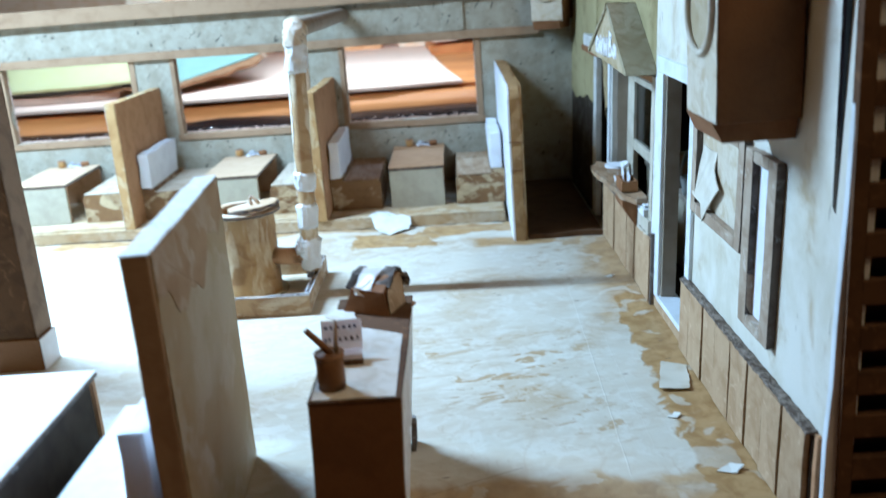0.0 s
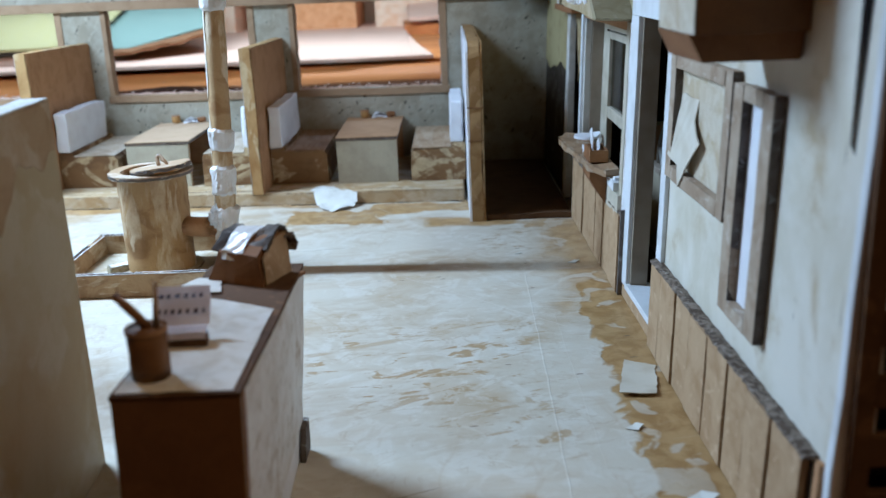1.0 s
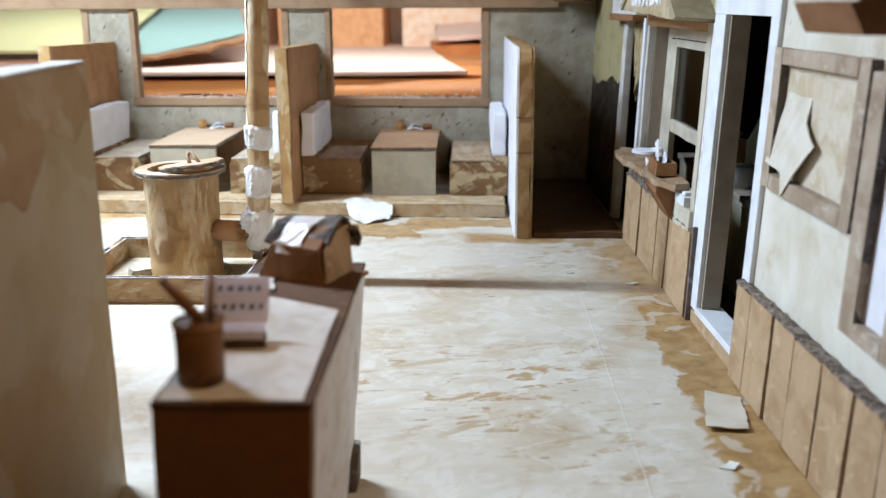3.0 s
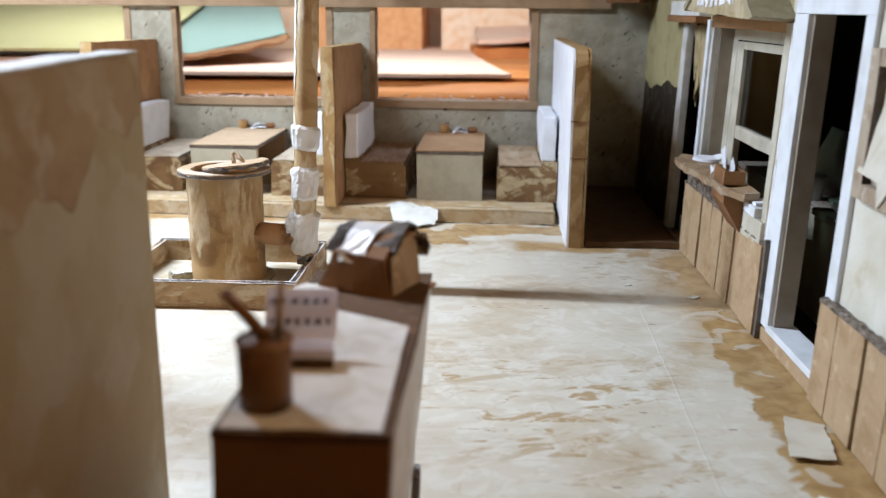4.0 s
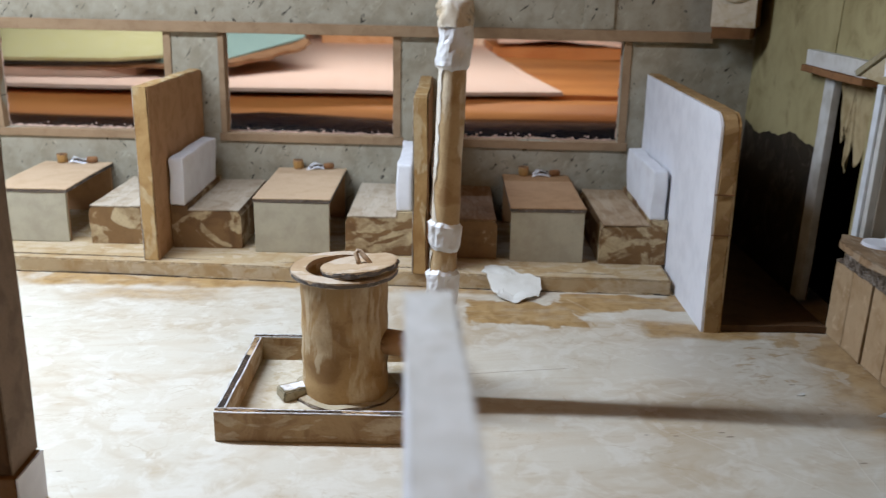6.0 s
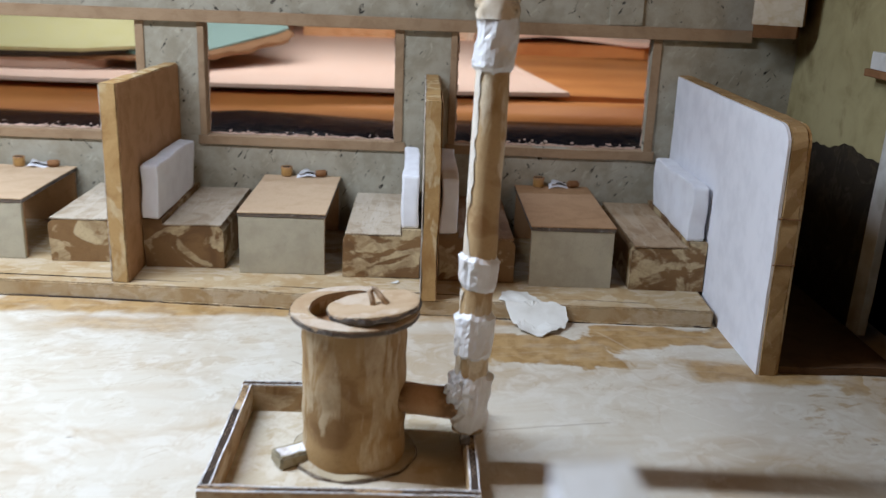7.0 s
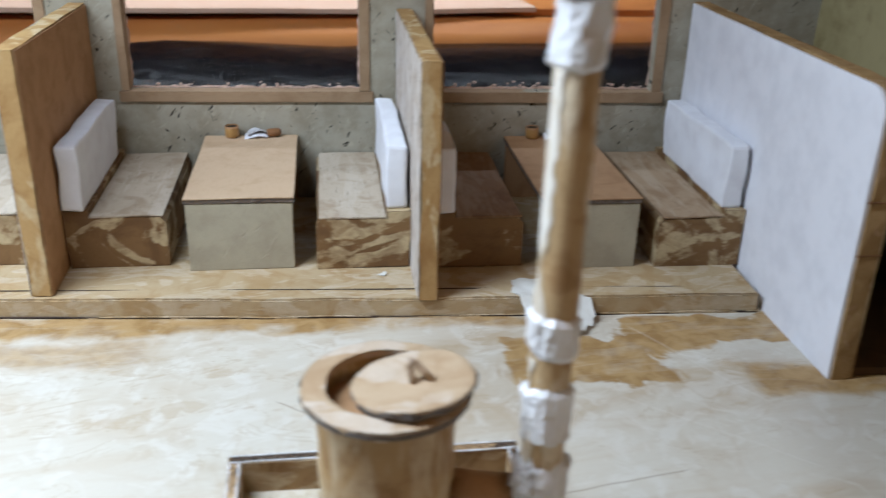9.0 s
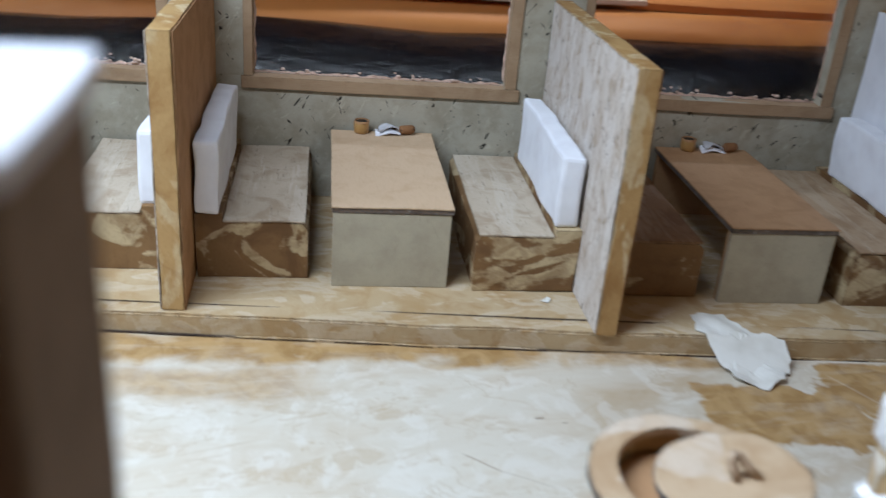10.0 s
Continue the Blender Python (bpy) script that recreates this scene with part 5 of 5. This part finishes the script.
part("torn_paper", wobble(slab([(13.9, 16.18), (0.3, 16.18)] + drip, "x", 1.135, 1.16), 0.02, 1.0, 2), BAND_BROWN, np_, "browner band along the top with an uneven lower edge")
part("side_skin", card(0.0, 0.055, 0.25, 14.0, 0.01, 16.2, 0.02, 0.04, 4, 3), WHITE_PAPER, np_)
part("top_paper", card(-0.02, 1.15, -0.02, 14.04, 16.205, 16.28, 0.02, 0.09, 0.6, 4), TOP_WHITE, np_, "worn white painted top edge")
b = bench(-17.0, -11.3, 34.6, 46.6, 0.003, False, 9, SEAT, 3.9)
part("seat_paper", card(0.1, 4.3, -0.05, 12.0, 4.05, 4.09, 0.01, 0.03, 3, 5), WHITE_PAPER, b, "white paper over the seat")
t = booth_table(-25.0, -18.8, 33.0, 48.0, 0.003, 5.7)
# dark panel in place of the shade inside the open table side
part("side_panel", card(5.75, 5.95, 0.65, 14.4, 0.0, 5.2, 0.03, 0.03, 3, 5), DARK, t, "dark panel coloured as the shade of the hollow side")
part("top_paper", card(-0.04, 6.24, -0.02, 15.0, 5.69, 5.72, 0.01, 0.02, 3, 3), WHITE_PAPER, t, "white paper laid over the top")

pillar = thing("pillar", -34.0, 62.3, 0.0, 0, "tall brown cardboard pillar with white top and plinth", "pillar")
# shaft coloured extra dark for the face turned away from the lamp
part("shaft", card(0.0, 5.0, 0.0, 2.6, 2.4, 21.45, 0.1, 0.06, 4, 1), DESK_RIM, pillar)
part("side_skin", card(5.005, 5.1, 0.05, 2.6, 2.4, 21.3, 0.03, 0.06, 4, 2), FLUTE, pillar, "grey-brown side skin")
part("top_paper", card(-0.12, 5.25, -0.12, 2.7, 21.46, 21.72, 0.06, 0.08, 1.2, 3), WHITE_PAPER, pillar, "white paper over the top")
part("plinth", card(-0.3, 5.3, -0.25, 2.4, 0.003, 2.4, 0.1, 0.06, 4, 4), KRAFT_PLAIN, pillar)
part("plinth_skin", card(5.31, 5.4, -0.2, 2.4, 0.003, 2.4, 0.03, 0.05, 4, 5), WHITE_PAPER, pillar)

# ---- frames, speakers and ledge on the side wall ----
def board_frame(name, u0, u1, v0, v1, stile, rail, label, category, insert, inset):
    f = thing(name, 0, 0, 0, 0, label, category, matrix=RIGHT)
    th = 0.44
    part("stile", card(u0, u0 + stile, 0.003, th, v0, v1, 0.04, 0.05, 2.5, u0), FRAME_FACE, f)
    part("stile", card(u1 - stile, u1, 0.003, th, v0, v1, 0.04, 0.05, 2.5, u1), FRAME_FACE, f)
    part("rail", card(u0 + stile, u1 - stile, 0.003, th, v1 - rail, v1, 0.04, 0.05, 2.5, v1), FRAME_FACE, f)
    part("rail", card(u0 + stile, u1 - stile, 0.003, th, v0, v0 + rail, 0.04, 0.05, 2.5, v0), FRAME_FACE, f)
    for u in (u0 - 0.012, u1 - stile - 0.012):
        part("fluting", flutes((u, th * 0.5, v0), (0, 0, 1), (0, 1, 0), v1 - v0, th * 0.7, 0.5, -0.05), LATH, f, "open corrugated edge")
        # flat dark strip at the flutes colours in the shade of their hollows
        part("flute_shadow", card(u - 0.004, u + 0.01, 0.02, th - 0.02, v0 + 0.02, v1 - 0.02, 0.002, 0.0, 9, 1), EDGE, f, "dark strip coloured as shade in the board hollows")
    part("insert", card(u0 + stile + 0.01, u1 - stile - 0.01, 0.003, inset, v0 + rail + 0.01, v1 - rail - 0.01, 0.01, 0.02, 3, 1), insert, f)
    return f


PAPER_FLAP = paper("flap_paper", (0.66, 0.62, 0.52), (0.57, 0.52, 0.41), 0.7)
f1 = board_frame("picture_frame", 47.9, 57.5, 10.0, 16.2, 0.95, 0.7, "brown cardboard frame on the wall with torn cream paper", "frame", CREAM, 0.06)
bm = slab([(56.2, 14.3), (53.6, 14.3), (53.5, 13.3), (52.0, 12.6), (53.2, 11.4), (54.7, 10.0), (54.8, 11.0), (57.1, 11.2)], "y", 0.43, 0.48)
wobble(cut(bm, 0.8), 0.12, 1.5, 6)
for v in bm.verts:  # it hangs out from its upper edge
    v.co.y -= 0.34 * CM * min(1.0, max(0.0, (v.co.z / CM - 11.4) / 2.9))
part("torn_flap", bm, PAPER_FLAP, f1, "torn white paper flap")
board_frame("mirror_frame", 43.15, 47.65, 6.5, 15.85, 1.15, 0.6, "tall narrow corrugated cardboard frame with white paper inside", "frame", WHITE_PAPER, 0.05)


def speaker(matrix, w, d, h, label):
    s = thing("speaker_box", 0, 0, 0, 0, label, "speaker", "wall speakers", matrix=matrix)
    part("cabinet", card(0, d, -w / 2, w / 2, 0, h, 0.06, 0.06, 2.5, w), KRAFT_PLAIN, s)
    part("front", card(-0.06, -0.003, -w / 2 + 0.03, w / 2 - 0.03, 0.0, h, 0.02, 0.04, 2, h), CREAM, s, "pale front board")
    zc, r = h * 0.70, w * 0.40
    pts = [(-0.16, r * math.cos(a), zc + r * math.sin(a)) for a in (2 * math.pi * k / 36 for k in range(37))]
    part("ring", tube(pts, [0.17] * 37, 10, False), CREAM, s, "white paper ring", True)
    part("cone", tube([(-0.09, 0, zc), (-0.05, 0, zc)], [r - 0.2, r - 0.2], 30), KHAKI, s)
    bm = slab([(0.35, -0.95), (d - 0.1, -0.95), (d + 0.0, -0.005), (-0.1, -0.005)], "y", -w / 2 + 0.4, w / 2 - 0.15)
    part("base", wobble(bm, 0.08, 1.2, w), KRAFT_DARK, s, "tapered dark base")
    return s


speaker(pose(0.1360, 0.441, 0.1815, 0, 0, 1.0), 4.9, 3.75, 7.0, "brown cardboard wall speaker with white ring and tapered base")
speaker(pose(0.1285, 1.070, 0.1925, 0, 0, 66.0), 3.7, 3.6, 5.2, "cardboard speaker with white ring in the back corner")

ledge = thing("serving_ledge", 0, 0, 0, 0, "grey-brown cardboard ledge with bracket under the serving window", "shelf", matrix=RIGHT)
bm = slab([(84.9, 1.6), (83.4, 2.3), (81.8, 2.45), (76.5, 2.0), (72.4, 1.75), (70.9, 0.9), (70.9, 0.003), (84.2, 0.003)], "z", 7.05, 7.5)
part("board", wobble(cut(bm, 1.0), 0.2, 1.6, 3), LEDGE, ledge)
bm = slab([(0.55, 7.04), (1.75, 7.04), (1.7, 6.6), (0.62, 4.9)], "x", 71.9, 74.6)
part("bracket", wobble(cut(bm, 1.2), 0.08, 1.0, 3), KRAFT_DARK, ledge, "dark brown folded bracket")
bm = slab([(86.2, 5.35), (84.6, 6.9), (74.7, 6.9), (74.5, 5.35)], "y", 0.3, 0.62)
part("torn_support", wobble(cut(bm, 0.6), 0.22, 0.8, 6), TORN_CAP, ledge, "torn grey board holding the ledge")
tb = thing("paper_tray", 0, 0, 0, 0, "small open brown box of torn white papers on the ledge", "box", matrix=RIGHT)
part("box_side", card(72.9, 75.0, 1.5, 1.65, 7.52, 8.45, 0.03, 0.06, 0.7, 2), KRAFT_DARK, tb)
part("box_side", card(72.9, 75.0, 0.35, 0.5, 7.52, 8.4, 0.03, 0.06, 0.7, 3), KRAFT_DARK, tb)
part("box_side", card(72.75, 72.89, 0.35, 1.65, 7.52, 8.35, 0.03, 0.06, 0.7, 4), KRAFT, tb)
part("box_side", card(75.01, 75.15, 0.35, 1.65, 7.52, 8.45, 0.03, 0.06, 0.7, 5), KRAFT, tb)
part("box_base", card(72.9, 75.0, 0.5, 1.5, 7.51, 7.62, 0.03, 0.03, 0.7, 5), KRAFT_DARK, tb)
for k, (u, v, w, tall, turn) in enumerate(((74.7, 7.7, 1.1, 1.5, 0.45), (76.0, 7.52, 1.5, 0.5, 1.2), (76.8, 7.52, 1.1, 0.45, 1.3), (74.0, 7.9, 0.8, 0.9, 0.8))):
    su, cu = math.sin(turn), math.cos(turn)
    bm = slab([(u - 0.6 * cu, v + 0.5 * su), (u + 0.6 * cu, v), (u + 0.5 * cu + tall * su * 0.8, v + tall * cu + 0.1), (u - 0.3 * cu + tall * su, v + tall * cu + 0.5)], "y", w, w + 0.05)
    part("paper", wobble(cut(bm, 0.4), 0.16, 0.6, k), WHITE_PAPER, tb)
bm = card(69.6, 72.6, -0.9, 0.55, 6.26, 6.85, 0.06, 0.12, 1.0, 3)
solo("white_block", bm, WHITE_PAINT, 0, 0, 0, 0, "white painted block on the window sill", "block", matrix=RIGHT)
bm = card(70.2, 72.0, -0.6, 0.35, 6.87, 7.04, 0.03, 0.10, 0.8, 8)
solo("folded_paper", bm, WHITE_PAPER, 0, 0, 0, 0, "folded white paper lying on the sill block", "paper", matrix=RIGHT)
bm = tube([(82.6, 0.1, 7.52), (82.6, 0.12, 7.56), (82.6, 0.12, 7.74)], [1.05, 1.1, 1.05], 28)
solo("white_cup", bm, WHITE_PAPER, 0, 0, 0, 0, "flat white paper disc on the ledge under the window", "disc", matrix=RIGHT)

# kitchen things behind the door
counter = thing("kitchen_counter", 0, 0, 0, 0, "grey cardboard counter in the dark room behind the door", "counter")
part("body", card(20.3, 23.9, 60.1, 89.9, -0.19, 5.98, 0.1, 0.05, 5, 1), GREY_TABLE, counter)
part("worktop", card(20.1, 24.1, 60.0, 90.0, 6.0, 6.4, 0.05, 0.05, 5, 2), JAMB, counter)
bm = tube([(0, 0, 0), (0, 0, 0.2), (0, 0, 0.8)], [0.6, 0.9, 1.3], 24)
solo("bowl", bm, WHITE_PAINT, 21.6, 70.5, 6.41, 0, "small pale bowl on the dark counter", "bowl", smooth=True)
bm = card(-1.1, 1.1, -0.8, 0.8, 0.0, 2.6, 0.05, 0.1, 1.0, 4)
solo("carton", bm, KRAFT, 21.2, 79.4, 6.42, 12, "small brown carton on the counter behind the serving window", "carton")
bm = tube([(0, 0, 0), (0, 0, 1.4), (0, 0, 1.5)], [0.62, 0.8, 0.82], 20, True, None, 0.08, 5)
solo("paper_cup", bm, HATCH, 20.9, 75.2, 6.41, 0, "white paper cup on the counter behind the serving window", "cup", smooth=True)
bm = tube([(0, 0, 0), (0.1, 0.1, 1.6), (0.5, 0.2, 2.8), (0.9, 0.2, 3.3)], [0.16, 0.15, 0.14, 0.1], 10, True, None, 0.04, 2)
solo("bent_strip", bm, JAMB, 20.6, 77.6, 6.41, 0, "bent pale paper strip standing on the counter", "paper strip", smooth=True)
bm = tube([(0, 0, 0), (0.1, 0, 1.0), (0.0, 0.1, 2.0), (0.2, 0, 3.0)], [0.9, 1.2, 1.0, 0.6], 16, True, None, 0.5, 3)
for v in bm.verts:
    v.co.z *= 1.35
solo("crumpled_bag", bm, JAMB, 22.6, 76.6, 6.41, 0, "crumpled white paper bag on the counter", "paper bag", smooth=True)

# ---- small things ----
AMBER = kraft("amber_jar", (0.42, 0.25, 0.08), (0.26, 0.13, 0.04), rough=0.35)
FOIL = paper("foil", (0.55, 0.55, 0.56), (0.30, 0.30, 0.31), 0.25, 0.8, 0.6)


def condiments(x, y, z, seed):
    jar = thing("condiment_jar", x - 1.45, y, z, 0, "tiny open amber jar against the wall on a booth table", "jar", "table condiments")
    part("cup", tube([(0, 0, 0), (0, 0, 0.1), (0, 0, 0.6), (0, 0, 0.72)], [0.40, 0.45, 0.46, 0.42], 18, True, None, 0.05, seed), AMBER, jar, smooth=True)
    part("rim", tube([(0, 0, 0.68), (0, 0, 0.80)], [0.47, 0.45], 18, False, None, 0.04, seed), KRAFT, jar, smooth=True)
    part("filling", tube([(0, 0, 0.722), (0, 0, 0.74)], [0.34, 0.33], 14, True), DARK, jar, "dark disc inside the rim")
    h = thing("napkin_holder", x + 0.15, y, z, 8, "tiny napkin holder with crumpled foil and white paper", "napkin holder", "table condiments")
    bm = torn_sheet([(-0.85, -0.45), (0.7, -0.5), (0.85, 0.3), (-0.7, 0.4)], lambda a, b: 0.16 + 0.10 * math.sin(3 * a + seed) + 0.12 * b, 0.06, seed, 0.12)
    part("napkin", bm, WHITE_PAPER, h, "crumpled white paper")
    bm = torn_sheet([(-0.6, -0.3), (0.75, -0.25), (0.6, 0.35), (-0.55, 0.3)], lambda a, b: 0.42 + 0.14 * math.sin(4 * a + 2 * b + seed), 0.08, seed + 2, 0.15)
    part("foil", bm, FOIL, h, "crumpled silver foil")
    part("frame", card(-0.55, 0.6, 0.05, 0.3, 0.0, 0.32, 0.04, 0.10, 0.5, seed + 1), EDGE, h)
    bm = tube([(-0.45, 0, 0.3), (-0.3, 0, 0.3), (0.3, 0, 0.3), (0.5, 0, 0.3)], [0.22, 0.29, 0.28, 0.18], 14, True, None, 0.06, seed + 4)
    solo("condiment_pot", bm, KRAFT_DARK, x + 1.35, y - 0.05, z, 15, "tiny dark brown bottle lying on a booth table", "bottle", "table condiments", smooth=True)


condiments(-22.95, 111.25, 5.7, 1)
condiments(-2.3, 110.3, 5.65, 2)
condiments(-45.0, 112.0, 5.7, 3)

drape = lambda x, y: 1.22 + 0.1 * math.sin(x * 2 + y) ** 2 if y > 94.7 else max(0.1 + 0.25 * math.sin(x * 1.3 + 1) ** 2, 1.22 - (94.7 - y) * 0.62)  # noqa: E731
bm = torn_sheet([(-7.6, 96.8), (-5.8, 97.0), (-5.0, 95.1), (-3.4, 94.5), (-3.5, 93.0), (-5.4, 91.5), (-6.5, 92.3), (-7.2, 93.8), (-7.9, 95.2)], drape, 0.05, 4, 0.3)
GREYPAPER = paper("scrap_paper", (0.70, 0.69, 0.63), (0.58, 0.56, 0.49), 0.75)
solo("paper_scrap", bm, GREYPAPER, 0, 0, 0, 0, "torn grey-white paper scrap over the platform edge", "paper scrap")
FLAP = paper("lifted_floor_paper", (0.60, 0.56, 0.46), (0.50, 0.44, 0.33), 0.6)
bm = torn_sheet([(14.4, 56.9), (15.9, 56.0), (15.2, 52.4), (13.4, 52.5)], lambda x, y: 0.07 + 0.06 * max(0, 55.0 - y) + 0.03 * math.sin(2 * x), 0.05, 6, 0.12)
solo("floor_flap", bm, FLAP, 0, 0, 0, 0, "loose square of floor paper lifting by the panelling", "paper scrap")
for x, y, r, s in ((13.5, 49.3, 0.5, 1), (15.0, 43.2, 0.7, 2), (10.2, 77.0, 0.25, 3), (-15.0, 98.3, 0.3, 4), (14.0, 74.5, 0.4, 5)):
    bm = torn_sheet([(x - r, y - 0.3 * r), (x + 0.2 * r, y - 0.8 * r), (x + r, y), (x + 0.1, y + 0.7 * r)], lambda a, b: (1.22 if y > 95 else 0.06) + 0.25 * max(0.0, a - x), 0.04, s, 0.12)
    solo("paper_crumb", bm, GREYPAPER, 0, 0, 0, 0, "small torn crumb of white paper", "paper crumb", "paper crumbs")

# ---- far behind: pale stacked boxes
bm = bmesh.new()
box(bm, -190, 130, 238, 240, -4, 80)
solo("backdrop", bm, kraft("far_board", (0.74, 0.50, 0.30), (0.62, 0.33, 0.14)), 0, 0, 0, 0, "pale brown boards far behind the model", "backdrop", kind="structure")
FAR_WHITE = paper("far_carton_white", (0.88, 0.68, 0.47), (0.80, 0.50, 0.28), 0.6)
FAR_PEACH = paper("far_carton_peach", (0.76, 0.40, 0.17), (0.62, 0.28, 0.09), 0.6)
FAR_ORANGE = paper("far_carton_orange", (0.62, 0.22, 0.08), (0.5, 0.16, 0.06), 0.6)
for x, w, h, m in ((-70, 30, 18, FAR_WHITE), (-36, 22, 14, FAR_PEACH), (-10, 18, 20, FAR_WHITE), (9, 9, 17, FAR_ORANGE), (20, 24, 13, FAR_WHITE), (47, 20, 22, FAR_PEACH)):
    solo("carton", card(x, x + w, 214, 234, 8.6, 8.6 + h, 0.3, 0.3, 8, x), m, 0, 0, 0, 0, "pale carton far behind the stack of boards", "carton", "far cartons")

# ---- beyond the windows: sheets and rolls stacked behind the model ----
n = Nodes("orange_hide")
ORANGE = n.done(n.mix(n.step(n.noise(0.12, 4, 0.6, n.stretch(0.3, 1, 1), warp=0.5), 0.35, 0.7), (0.62, 0.245, 0.06), (0.42, 0.135, 0.03)), 0.5, specular=0.22)
PINKBOARD = kraft("pink_board", (0.82, 0.57, 0.41), (0.74, 0.46, 0.30), grain=(0.1, 1, 1), amount=0.5)
TEAL = paper("teal_card", (0.255, 0.335, 0.27), (0.215, 0.29, 0.235), 0.6)
YELLOW = paper("yellow_card", (0.56, 0.50, 0.24), (0.50, 0.44, 0.18), 0.6)
bm = tube([(-95 + 20 * k, 0, 0) for k in range(9)], [3.6] * 9, 40, True, None, 0.25, 1)
solo("hide_roll", bm, ORANGE, 0, 142.6, 4.7, -0.5, "long orange-brown rolled edge of a hide behind the model", "roll", smooth=True)
for x0, x1 in ((-94, -42), (-41, 12), (13, 64)):
    solo("cardboard_box", card(x0, x1, 150, 233, -0.745, 7.6, 0.3, 0.2, 15, x0), KRAFT, 0, 0, 0, 0, "large brown cardboard box under the stacked sheets", "cardboard box", "boxes under the sheets")
bm = slab([(-95, 146.5), (65, 146.0), (70, 235), (-95, 235)], "z", 7.85, 8.5)
solo("hide_sheet", wobble(cut(bm, 12), 0.4, 20, 1), ORANGE, 0, 0, 0, 0, "smooth orange-brown hide lying behind the model", "hide")
bm = slab([(-95, 141.5), (-30, 140.5), (-9, 141.0), (3.4, 142.5), (0.5, 163), (-2, 190), (-6, 235), (-95, 235)], "z", 8.9, 9.35)
solo("pink_sheet", wobble(cut(bm, 12), 0.25, 20, 2), PINKBOARD, 0, 0, 0, 0, "pale pinkish board lying on the hide", "board")


def tilt(bm, y0, z0, degrees):
    """Turns a sheet up about a line along its front edge."""
    bmesh.ops.rotate(bm, cent=(0, y0 * CM, z0 * CM), matrix=Matrix.Rotation(radians(degrees), 3, "X"), verts=bm.verts)
    return bm


bm = slab([(-3.0, 199), (24, 196), (40, 205), (40, 236), (-5, 236)], "z", 8.52, 10.6)
solo("hide_sheet", wobble(cut(bm, 6), 0.5, 9, 3), ORANGE, 0, 0, 0, 0, "folded orange-brown hide behind the pale board", "hide")
bm = slab([(-2.0, 197), (10, 199), (24, 195), (40, 205), (40, 235), (-4, 235)], "z", 11.1, 11.9)
solo("pink_sheet", tilt(wobble(cut(bm, 6), 0.8, 9, 5), 196, 11.1, 8), PINKBOARD, 0, 0, 0, 0, "second pale pinkish board on the stack", "board")
bm = slab([(-58, 150), (-42, 151), (-33, 165), (-32, 167), (-44, 212), (-58, 212)], "z", 10.9, 11.1)
solo("teal_sheet", tilt(bm, 150, 10.9, 9), TEAL, 0, 0, 0, 0, "teal card sheet lying on the stack of boards", "card sheet")
bm = slab([(-58, 149), (-41, 149.5), (-31, 162), (-31, 166), (-47, 200), (-58, 200)], "z", 10.45, 10.86)
solo("brown_folder", tilt(wobble(cut(bm, 3), 0.5, 2.5, 5), 150, 10.45, 9), KRAFT_DARK, 0, 0, 0, 0, "ragged brown folder under the teal card", "folder")
bm = slab([(-115, 146), (-54, 148), (-48, 150), (-54, 212), (-115, 212)], "z", 11.2, 11.6)
solo("yellow_sheet", tilt(bm, 146, 11.2, 9), YELLOW, 0, 0, 0, 0, "yellow-green card sheet lying on the stack", "card sheet")
bm = slab([(-115, 147.5), (-56, 149.3), (-52, 151), (-56, 190), (-115, 190)], "z", 9.36, 10.59)
solo("pink_sheet", wobble(cut(bm, 6), 0.1, 8, 9), PINKBOARD, 0, 0, 0, 0, "thick pale board under the green folder", "board")
bm = slab([(-115, 146.3), (-54, 148.3), (-49, 150), (-52, 190), (-115, 190)], "z", 10.6, 11.18)
solo("green_folder", tilt(wobble(cut(bm, 5), 0.25, 5, 3), 146, 10.6, 9), DARK, 0, 0, 0, 0, "dark green folder under the yellow card", "folder")
bm = slab([(-95, 114.5), (45, 113.0), (45, 141), (-95, 141)], "z", 0.3, 1.0)
wobble(cut(bm, 2.0), 1.3, 6, 4)
for v in bm.verts:
    k = min(1.0, max(0.0, (v.co.y / CM - 118) / 20)) * (0.60 + 0.13 * min(1.0, max(0.0, (v.co.x / CM + 4) / 10)))
    v.co.z += (7.0 * k * k * (3 - 2 * k) + 0.9 * k * noise.noise(v.co / 0.11)) * CM
solo("black_bag", bm, BLACK, 0, 0, 0.3, 0, "shiny black plastic spread behind the model", "plastic sheet", smooth=True)
